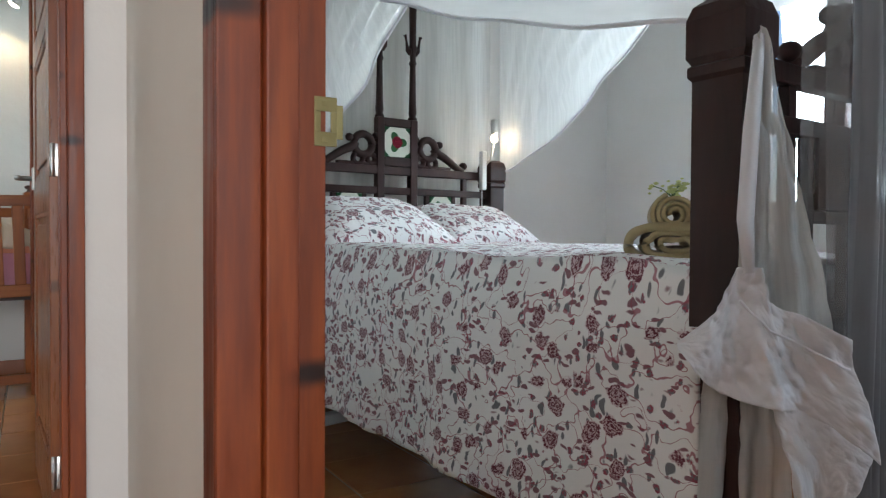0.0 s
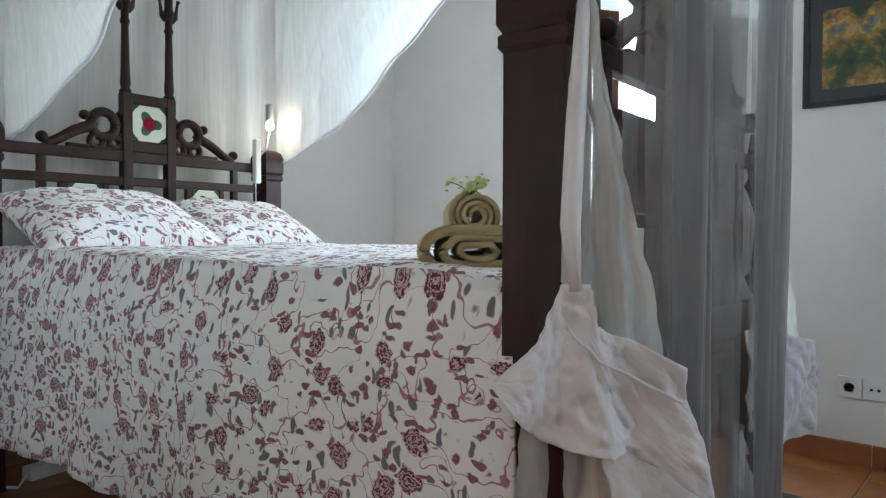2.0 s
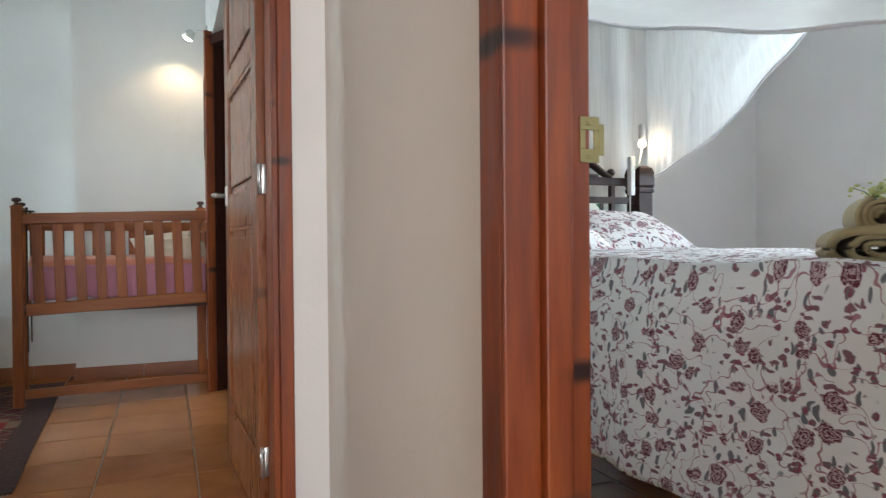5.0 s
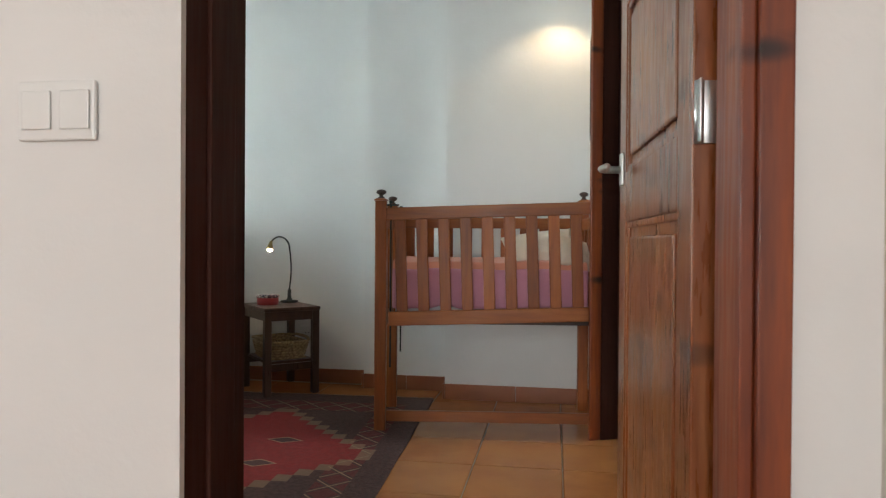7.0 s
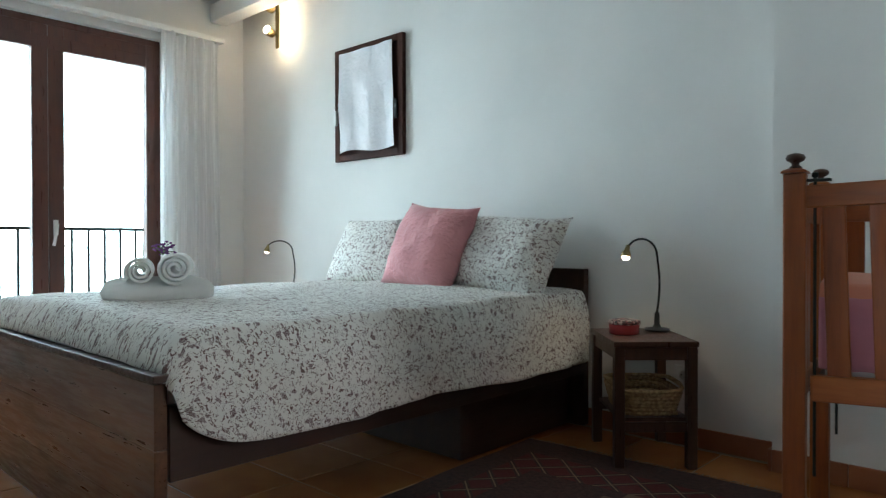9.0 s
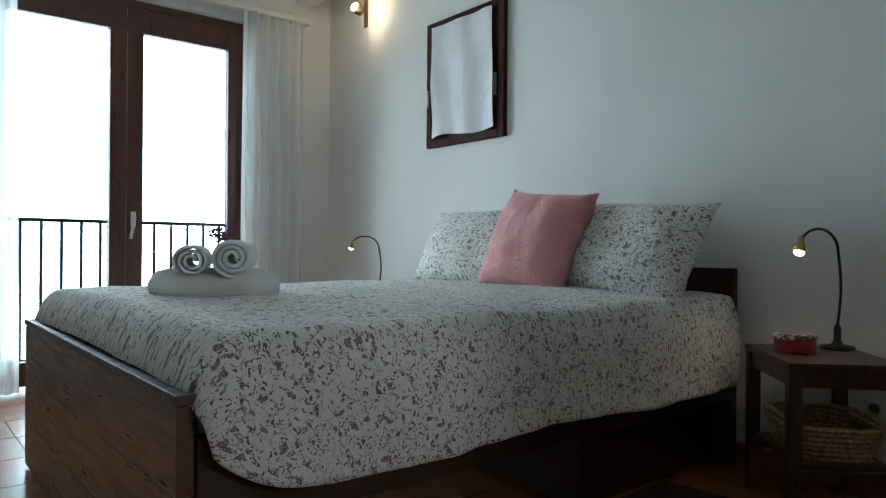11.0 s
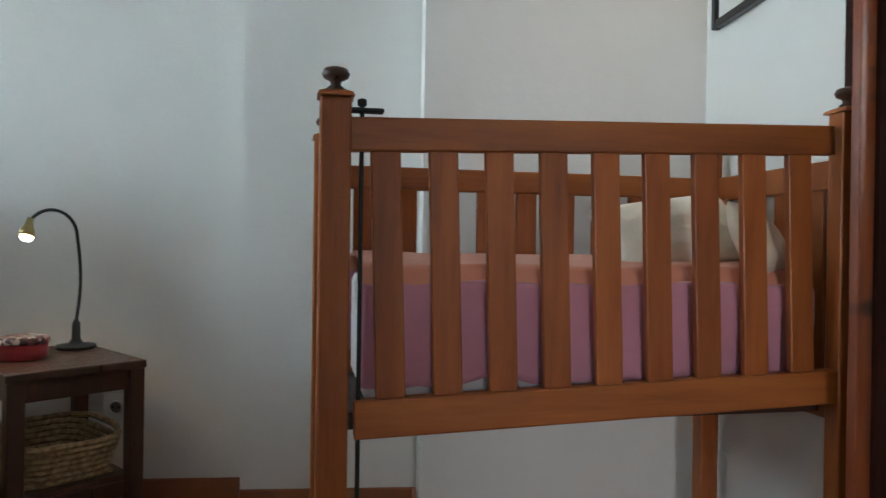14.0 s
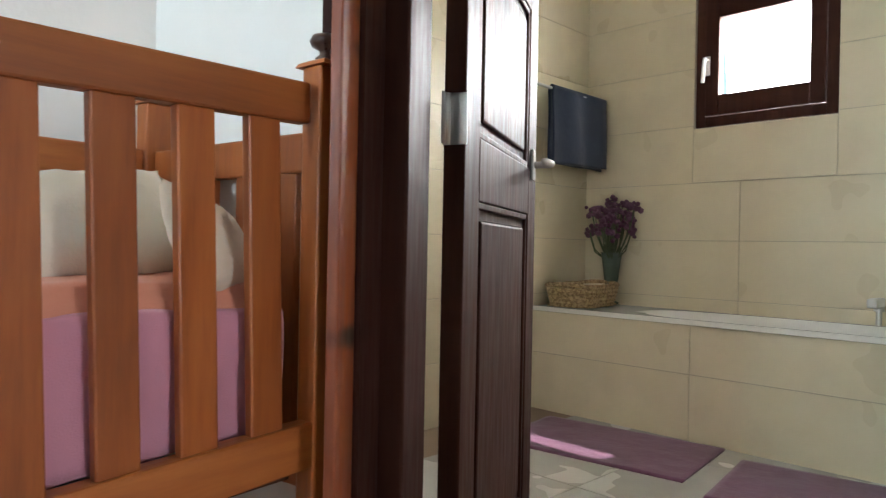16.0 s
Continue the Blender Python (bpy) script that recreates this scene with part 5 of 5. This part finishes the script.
def local_pillow(name, at, r, w, h, d, mat, label, seed):
    ob = pillow(name, (0, 0, 0), 0, 0, 0, w, h, d, mat, label, seed, "pillows on the four-poster bed")
    ob.matrix_world = BA @ pose(*at, *r)


local_pillow("pillow", (0.30, -0.30, 0.90), (24, 0, 2), 0.66, 0.48, 0.19, M_FLORAL, "plump rose print pillow on the duvet", 21)
local_pillow("pillow", (0.88, -0.22, 0.89), (24, 0, -2), 0.62, 0.48, 0.18, M_FLORAL, "plump rose print pillow on the duvet", 24)
folded_towel("folded_towel", pose(2.02, 1.36, 0.815, 0, 0, 44), 0.28, 0.19, 0.062, M_TOWELG, "folded olive towel on the rose print duvet", "towels on the four-poster bed")
rolled_towel("rolled_towel", pose(2.01, 1.355, 0.872, 0, 0, 44), 0.24, 0.046, M_TOWELG, "rolled olive towel on the folded towel", 3.2, "towels on the four-poster bed")
sprig("flower_sprig", pose(2.02, 1.36, 0.956), 9, 0.011, M_LIME, M_STEM, "small yellow-green flower sprig on the towel", 14, 0.046)

# ---- mosquito net ----
net = empty("mosquito_net", BA, "white mosquito net draped over the four-poster bed", "mosquito net")


def hem_z(s):
    return 1.285 + 0.50 * s + 0.52 * s * s


def roof(u, v):
    s = v
    y = -BL - 0.02 + BL * 1.02 * s
    rise = math.sin(math.pi * u) ** 0.75 * (0.42 + 0.35 * (1 - s))
    sag = 0.02 * math.sin(s * 30 + u * 5) * (0.3 + u * (1 - u))
    return (-0.03 + (BW + 0.06) * u + 0.012 * nz(s * 6, u * 3), y, min(2.62, hem_z(s) + rise + 0.3 * u) + sag + 0.02 * nz(u * 6, s * 5, 3))


part("roof_panel", sheet(roof, 60, 60, 1.4, 2.1), M_NET, net, "sagging net roof", True)
part("roof_hem", tube([Vector(roof(0, k / 40)) for k in range(41)], 0.006, 6), M_COTTON, net, "stitched white hem", True)


def back_panel(u, v):
    z = 0.75 + 1.8 * v
    return (-0.10 + (BW + 0.2) * u, 0.12 + 0.022 * math.sin(u * 40 + 2 * nz(u * 4, v * 2)) + 0.02 * nz(u * 9, v * 2, 1), z)


part("back_panel", sheet(back_panel, 120, 16, 1.6, 1.8), M_NET, net, "net hanging behind the headboard", True)


def swag(x, low, top_len, seed):
    """Side panel drawn back to the head post: its lower edge sweeps up towards the foot."""
    def fn(u, v):
        d = top_len * u
        lo = 1.25 + low * d ** 1.5
        hi = hem_z(1 - d / BL) + (0.32 if x > 0.5 else 0.06) + 0.06 + 0.25 * (1 - u)
        lo = min(lo, hi)
        g = v ** 0.8
        y = -d * (0.25 + 0.75 * g) if u < 1 else -d
        z = lo * (1 - g) + hi * g
        ang = math.atan2(z - 1.2, d + 0.03)
        fold = (0.016 * math.sin(ang * 46 + seed) + 0.008 * math.sin(ang * 113 + seed * 3)) * min(1.0, 0.3 + d) + 0.02 * nz(u * 4, v * 3, seed)
        return (x + fold, -d, z)
    return fn


part("side_swag", sheet(swag(0.085, 0.52, 1.28, 1.0), 90, 20, 1.3, 0.9), M_NET, net, "net swag tied back to the head post", True)
part("side_swag", sheet(swag(BW + 0.06, 0.66, 1.15, 4.0), 90, 20, 1.3, 0.9), M_NET, net, "net swag tied back to the head post", True)
for x, low, ln, sd in ((0.085, 0.52, 1.28, 1.0), (BW + 0.06, 0.66, 1.15, 4.0)):
    f = swag(x, low, ln, sd)
    part("swag_hem", tube([Vector(f(k / 40, 0)) for k in range(41)], 0.007, 6), M_COTTON, net, "", True)


def foot_curtain(u, v):
    z = 0.06 + 2.25 * v
    x = 0.10 + 0.70 * u
    fold = 0.028 * math.sin(u * 44 + 1.5 * nz(u * 3, v)) + 0.02 * nz(u * 8, v * 1.5, 5)
    return (x + 0.02 * nz(v * 3, u * 5), -BL - 0.10 + fold, z)


part("foot_curtain", sheet(foot_curtain, 130, 20, 2.2, 2.2), M_NETTHIN_SHADE, net, "thin white net hanging over the footboard, greyed for shade", True)


def foot_fold(x0, x1, y, seed):
    """A denser gathered fold of the foot curtain, falling to the floor."""
    def fn(u, v):
        w = 0.75 + 0.25 * (1 - v)
        return ((x0 + x1) / 2 + (x1 - x0) * (u - 0.5) * w + 0.012 * nz(v * 3, u * 2, seed), -BL + y + 0.022 * math.sin(u * 19 + seed + v) + 0.015 * nz(u * 5, v * 2, seed), 0.015 + 2.30 * v)
    return fn


# white net too; the grey is shade put into its colour
part("gathered_fold", sheet(foot_fold(0.60, 0.80, -0.17, 3), 80, 24, 0.5, 2.2), M_NETSHADE, net, "dense fold of white net, greyed for shade", True)
part("gathered_fold", sheet(foot_fold(0.14, 0.30, -0.15, 9), 40, 24, 0.3, 2.2), M_NETSHADE, net, "dense fold of white net, greyed for shade", True)


def poly(pts, t):
    s = t * (len(pts) - 1)
    i = min(int(s), len(pts) - 2)
    f = s - i
    return [a * (1 - f) + b * f for a, b in zip(pts[i], pts[i + 1])]


def hang(top, bot, y, seed, amp, folds):
    def fn(u, v):
        a, b = poly(top, u), poly(bot, u)
        x, z = a[0] * (1 - v) + b[0] * v, a[1] * (1 - v) + b[1] * v
        return (x, y + amp * (0.3 + 0.7 * v) * math.sin(u * folds + seed + v) + 0.02 * nz(x * 9, z * 9, seed) + 0.016 * abs(nz(x * 22 + z * 15, z * 9 - x * 8, seed)) + 0.007 * nz(x * 60, z * 45, seed), z + 0.006 * nz(x * 20, z * 8, seed))
    return fn


def net_tie(m, k, label):
    """Net gathered at a post: sheer cone over a broad cotton hem."""
    return empty("net_tieback", m, label, "mosquito net", "gathered net bundles")


near_tie = net_tie(pose(1.668, 0.922, 0, 0, 0, -38), 1, "net bundle with a broad crumpled white cotton hem")
part("sheer_fall", sheet(hang([(0.02, 1.27), (0.035, 1.3), (0.05, 1.27)], [(0.0, 0.80), (0.09, 0.70), (0.19, 0.66)], 0.0, 1, 0.014, 14), 50, 24, 0.5, 0.8), M_NET, near_tie, "sheer net", True)
part("gathered_edge", tube([(0.033, 0.0, 1.28), (0.014, -0.012, 1.08), (0.002, -0.02, 0.90), (0.008, -0.025, 0.79)], lambda t: 0.011 + 0.006 * math.sin(t * 3), 8), M_COTTON, near_tie, "", True)
part("cotton_hem", sheet(hang([(-0.128, 0.645), (-0.054, 0.713), (-0.014, 0.80), (0.034, 0.80), (0.044, 0.732), (0.098, 0.709), (0.195, 0.662)], [(-0.13, 0.628), (-0.104, 0.59), (-0.041, 0.537), (0.03, 0.522), (0.10, 0.51), (0.17, 0.485), (0.258, 0.41)], -0.03, 2, 0.02, 15), 100, 44, 0.5, 0.3, 0.003), M_COTTON, near_tie, "crumpled white cotton hem", True)
part("hem_seam", tube([Vector(hang([(-0.014, 0.735), (0.044, 0.675), (0.20, 0.60)], [(0, 0.6), (0, 0.6), (0, 0.6)], -0.048, 2, 0.0, 1)(k / 30, 0)) for k in range(31)], 0.003, 6), M_COTTON, near_tie, "", True)
part("hem_tip", sheet(hang([(0.06, 0.53), (0.16, 0.49), (0.255, 0.415)], [(0.12, 0.30), (0.165, 0.27), (0.21, 0.34)], -0.015, 3, 0.010, 9), 30, 24, 0.3, 0.3, 0.003), M_COTTON, near_tie, "", True)
part("tail", sheet(hang([(-0.06, 0.57), (0.03, 0.56), (0.11, 0.53)], [(-0.085, 0.015), (0.03, 0.012), (0.13, 0.015)], 0.02, 1, 0.016, 22), 60, 20, 0.3, 0.55), M_NET, near_tie, "net tail reaching the floor", True)
far_tie = net_tie(pose(2.87, 1.03, 0, 0, 0, -30), 2, "net bundle with a bluish-white cotton hem by the wall")
part("sheer_fall", sheet(hang([(-0.06, 1.20), (-0.046, 1.22), (-0.03, 1.18)], [(-0.05, 0.60), (0.07, 0.575), (0.20, 0.545)], 0.0, 2, 0.016, 12), 50, 24, 0.5, 0.8), M_NET, far_tie, "sheer net", True)
part("cotton_hem", sheet(hang([(-0.06, 0.615), (0.07, 0.577), (0.206, 0.546), (0.235, 0.45)], [(-0.05, 0.31), (0.05, 0.273), (0.115, 0.252), (0.195, 0.315)], -0.02, 5, 0.018, 12), 70, 36, 0.4, 0.3, 0.003), M_COTTON, far_tie, "crumpled white cotton hem", True)
part("hem_tip", sheet(hang([(-0.076, 0.32), (0.02, 0.30), (0.10, 0.265)], [(-0.09, 0.10), (0.0, 0.075), (0.07, 0.20)], 0.0, 7, 0.010, 8), 30, 20, 0.3, 0.3, 0.003), M_COTTON, far_tie, "", True)

# the bed is 1.17 m wide: draw its plan in, and lower what stands above the mattress
def draw_in(ob, kx, kz, z0, low=0.4):
    """Narrow a mesh by kx and press its height towards z0 by kz; below low it runs evenly down to the floor."""
    edge = z0 + (low - z0) * kz
    for v in ob.data.vertices:
        z = v.co.z
        v.co.x *= kx
        v.co.z = z0 + (z - z0) * kz if z > low else z * edge / low


KX = 0.873
for ob in bed.children_recursive:
    draw_in(ob, KX, 0.82 if ob.name.startswith(("post", "finial")) else 0.88, 0.83, 0.83)
for ob in (mt, bq):
    draw_in(ob, KX, 1.0, 0.8, 0.0)
for ob in net.children_recursive:
    draw_in(ob, KX, 0.86, 0.87)
for tie, k in ((near_tie, 0.79), (far_tie, 0.9)):
    for ob in tie.children_recursive:
        draw_in(ob, k, k, 0.87)

# clip lamp on the head post
cl = empty("clip_lamp", BA @ pose(1.10, -0.02, 1.20), "white clip lamp with a lit bulb on the headboard", "lamp")
part("clip", boxes([(-0.03, -0.03, -0.10, 0.0, 0.0, 0.10)], 0.005), M_WHITEPLASTIC, cl)
part("arm", tube([(0, 0, 0.02), (0.04, -0.01, 0.06), (0.06, -0.01, 0.14)], 0.006, 8), M_CHROME, cl, "", True)
part("shade", lathe([(0.014, 0.16), (0.018, 0.17), (0.018, 0.235), (0.013, 0.24)], 16, at=(0.062, -0.01, 0.03)), M_CHROME, cl, "small metal lamp head", True)
part("bulb", lathe([(0.006, 0.14), (0.017, 0.148), (0.02, 0.165), (0.013, 0.18)], 14, at=(0.062, -0.01, 0.01)), M_BULB, cl, "glowing bulb", True)
point_lamp("clip_light", BA @ Vector((1.165, -0.10, 1.36)), 0.7, WARM)
part("cable", tube([(-0.01, 0, -0.1), (0.0, 0.01, -0.3), (-0.03, 0.02, -0.5)], 0.003, 6), M_WHITEPLASTIC, cl)

# stool and clutter beside the bed
st = empty("bedside_stool", pose(1.33, 3.02, 0, 0, 0, 0), "dark wooden bedside stool", "stool")
part("top", box(-0.17, -0.17, 0.70, 0.17, 0.17, 0.725, 0.004), M_STAND, st)
for sx in (-1, 1):
    for sy in (-1, 1):
        part("leg", box(sx * 0.14 - 0.02, sy * 0.14 - 0.02, 0, sx * 0.14 + 0.02, sy * 0.14 + 0.02, 0.70, 0.003), M_STAND, st)
for sy in (-1, 1):
    part("stretcher", box(-0.12, sy * 0.14 - 0.012, 0.32, 0.12, sy * 0.14 + 0.012, 0.36, 0.003), M_STAND, st)
    part("stretcher", box(sy * 0.14 - 0.012, -0.12, 0.32, sy * 0.14 + 0.012, 0.12, 0.36, 0.003), M_STAND, st)
ps = empty("power_strip", pose(1.85, 3.15, 0, 0, 0, 14), "white power strip and cable under the bed", "power strip")
part("body", box(-0.14, -0.03, 0, 0.14, 0.03, 0.05, 0.008), M_WHITEPLASTIC, ps)
part("cable", tube([(-0.14, 0, 0.02), (-0.2, -0.05, 0.006), (-0.24, 0.06, 0.006), (-0.3, 0.1, 0.01)], 0.005, 6), M_WHITEPLASTIC, ps)

# ---- bathroom ----
tub = tagged(new("bathtub"), "built-in white bathtub with a beige tiled surround", "bathtub")
part("surround", boxes([(3.075, 3.96, 0, 3.09, 5.99, 0.515)]), M_BATHGROUT, tub)


def tub_top(u, v):
    # u round, v from basin floor over the rim to the ledge edge
    a = 2 * math.pi * u
    c, s = math.cos(a), math.sin(a)
    cx, cy, w, l = 3.335, 4.75, 0.225, 0.68
    sq = lambda k, e: math.copysign(abs(k) ** e, k)
    if v < 0.7:
        t = v / 0.7
        r = 0.62 + 0.38 * t ** 0.6
        z = 0.14 + (0.535 - 0.14) * t ** 2.2
        return (cx + w * r * sq(c, 0.7), cy + l * r * sq(s, 0.6), z)
    t = (v - 0.7) / 0.3
    k = max(abs(c), abs(s))
    ox, oy = (3.595 if c > 0 else 3.06), (5.995 if s > 0 else 3.955)
    ix, iy = cx + w * sq(c, 0.7), cy + l * sq(s, 0.6)
    ex = cx + (abs(ox - cx)) * c / k
    ey = cy + (abs(oy - cy)) * s / k
    return (ix + (ex - ix) * t, iy + (ey - iy) * t, 0.535)


part("basin", sheet(tub_top, 96, 30, 3, 1), M_ENAMEL, tub, "white enamel basin and ledge", True)
part("ledge_edge", box(3.052, 3.955, 0.517, 3.072, 5.995, 0.541, 0.003), M_ENAMEL, tub)
bm = lathe([(0.012, 0), (0.012, 0.06), (0.02, 0.062), (0.02, 0.10)], 16, at=(3.54, 4.48, 0.54))
add_box(bm, 3.42, 4.46, 0.62, 3.56, 4.50, 0.66, 0.006)
tagged(part("bath_tap", bm, M_CHROME), "steel mixer tap on the bath ledge", "tap")
woven_basket(pose(3.28, 5.80, 0.541, 0, 0, 8), 0.44, 0.28, 0.12, "shallow woven basket on the bath ledge", 0.86, 6)
vs = empty("flower_vase", pose(3.53, 5.78, 0.541) @ Matrix.Scale(1.2, 4), "slim glass vase of purple dried flowers", "vase")
part("vase", lathe([(0.035, 0), (0.037, 0.006), (0.012, 0.02), (0.012, 0.06), (0.03, 0.10), (0.045, 0.22), (0.05, 0.24)], 20), material("grey_green_glass", (0.14, 0.18, 0.14), 0.15), vs, "grey-green glass vase", True)
stm, hd = bmesh.new(), bmesh.new()
rv = random.Random(8)
for k in range(46):
    a, r = rv.uniform(0, 6.28), rv.uniform(0.02, 0.14)
    tip = Vector((r * math.cos(a), r * math.sin(a), rv.uniform(0.36, 0.50) - r * 0.4))
    tube([(0.2 * tip.x, 0.2 * tip.y, 0.2), tip * 0.75, tip], 0.003, 5, stm)
    for j in range(6):
        bmesh.ops.create_icosphere(hd, subdivisions=1, radius=rv.uniform(0.008, 0.016), matrix=Matrix.Translation(tip + Vector([rv.gauss(0, 0.014) for _ in range(3)])))
part("stem_bundle", stm, material("dull_green_stem", (0.07, 0.10, 0.04), 0.8), vs)
part("blossom_cluster", hd, material("mauve_dried_petal", (0.13, 0.05, 0.09), 0.9), vs, "mauve dried blossoms")
rk = empty("towel_rail", Matrix.Identity(4), "steel towel rail on the tiled wall", "towel rail")
part("bar", tube([(2.86, 5.86, 1.68), (3.57, 5.86, 1.68)], 0.008, 10), M_CHROME, rk, "", True)
for x in (2.87, 3.55):
    part("bracket", tube([(x, 5.995, 1.68), (x, 5.86, 1.68)], 0.010, 10), M_CHROME, rk, "", True)


def hung_towel(u, v):
    x = 3.05 + 0.51 * u + 0.01 * nz(v * 3, u * 3)
    s = v * 0.84
    fold = 0.008 * math.sin(u * 12 + v * 2)
    if s < 0.40:
        return (x, 5.845 + fold, 1.29 + s + 0.012 * u)
    if s < 0.44:
        a = (s - 0.40) / 0.04 * math.pi
        return (x, 5.86 - 0.015 * math.cos(a), 1.69 + 0.012 * math.sin(a))
    return (x, 5.875 + fold, 1.69 - (s - 0.44))


tagged(part("hung_towel", sheet(hung_towel, 30, 50, 0.42, 0.84, 0.008), M_TOWELB, None, "", True), "navy blue towel hanging over the rail", "towel")


def bath_mat(m):
    ob = tagged(part("bath_mat", sheet(lambda u, v: ((u - 0.5) * 0.53, (v - 0.5) * 0.84, 0.004 + 0.004 * abs(nz(u * 5, v * 6))), 26, 34, 0.5, 0.76, 0.012), M_BATHMAT, None, "", True), "purple cotton bath mat on the floor", "bath mat", "bath mats")
    ob.matrix_world = m


bath_mat(pose(2.735, 5.31, 0.006, 0, 0, 7))
bath_mat(pose(2.745, 4.36, 0.006, 0, 0, 8))

# ---- floor and wall tiles ----
def lay(parent, mesh, places):
    for m in places:
        ob = new("tile", mesh)
        ob.parent = parent
        ob.matrix_world = m


def tile_mesh(name, w, l, h, mat, gap=0.005, bevel=0.003):
    me = bpy.data.meshes.new(name)
    bm = bmesh.new()
    a, b, k = w / 2 - gap / 2, l / 2 - gap / 2, bevel
    lo = [bm.verts.new((x, y, -h)) for x, y in ((-a, -b), (a, -b), (a, b), (-a, b))]
    md = [bm.verts.new((x, y, -k)) for x, y in ((-a, -b), (a, -b), (a, b), (-a, b))]
    up = [bm.verts.new((x, y, 0)) for x, y in ((-a + k, -b + k), (a - k, -b + k), (a - k, b - k), (-a + k, b - k))]
    bm.faces.new(up)
    for r, q in ((lo, md), (md, up)):
        for i in range(4):
            bm.faces.new((r[i], r[(i + 1) % 4], q[(i + 1) % 4], q[i]))
    bm.to_mesh(me)
    bm.free()
    me.materials.append(mat)
    return me


floor_ob = bpy.data.objects["floor"]
P = 0.35
tm = tile_mesh("terracotta_tile", P, P, 0.003, M_TERRA)
spots = []
for i in range(-14, 12):
    for j in range(-5, 17):
        x, y = i * P + 0.03, j * P + 0.02
        hall = -1.4 < x < 0.8 and -1.6 < y < 2.4
        room_b = -4.9 < x < 0.9 and 2.05 < y < 5.5
        room_a = 0.8 < x < EAST + 0.1 and -0.6 < y < 3.45
        if hall or room_b or room_a:
            spots.append(pose(x, y, 0.0))
near = [m for m in spots if m.translation.x > -2.6 and m.translation.y > -0.6][:300]
lay(floor_ob, tm, near)
rest = bmesh.new()
for m in spots:
    if m not in near:
        add_box(rest, m.translation.x - P / 2 + 0.0025, m.translation.y - P / 2 + 0.0025, -0.004, m.translation.x + P / 2 - 0.0025, m.translation.y + P / 2 - 0.0025, 0.0)
tagged(part("floor_tiles", rest, M_TERRA, floor_ob), kind="stuff")
bt = tile_mesh("bath_floor_tile", 0.6, 0.6, 0.003, M_BATHFLOOR, 0.003, 0.001)
lay(floor_ob, bt, [pose(1.3 + i * 0.6, 4.2 + j * 0.6, 0.001) for i in range(4) for j in range(3)])
wt = tile_mesh("bath_wall_tile", 0.9, 0.3, 0.004, M_BATHTILE, 0.003, 0.0012)
half = tile_mesh("bath_wall_tile_half", 0.68, 0.28, 0.004, M_BATHTILE, 0.003, 0.0012)
wn_ = bpy.data.objects["wall_bath_north"]
lay(wn_, wt, [pose(3.15 - i * 0.9, 5.996, 0.15 + k * 0.3, 90, 0, 0) for i in range(3) for k in range(9)])
we = bpy.data.objects["wall_bath_east"]
rows = []
for k in range(9):
    z = 0.15 + k * 0.3
    if k < 4:
        rows += [pose(3.596, 5.55 - i * 0.9, z, 90, 0, -90) for i in range(2)]
    else:
        rows += [pose(3.596, 5.348 + 0.45, z, 90, 0, -90), pose(3.596, 4.668 - 0.45, z, 90, 0, -90)]
lay(we, wt, rows)
low = bpy.data.objects["wall_bath_east"]
lay(low, half, [pose(3.596, 5.008, 1.343, 90, 0, -90)])
lay(tub, wt, [pose(3.071, 5.55 - i * 0.9, 0.145 + k * 0.29, 90, 0, -90) for i in range(2) for k in range(1)])
lay(tub, tile_mesh("bath_apron_tile", 0.9, 0.218, 0.004, M_BATHTILE, 0.003, 0.0012), [pose(3.071, 5.55 - i * 0.9, 0.405, 90, 0, -90) for i in range(2)])
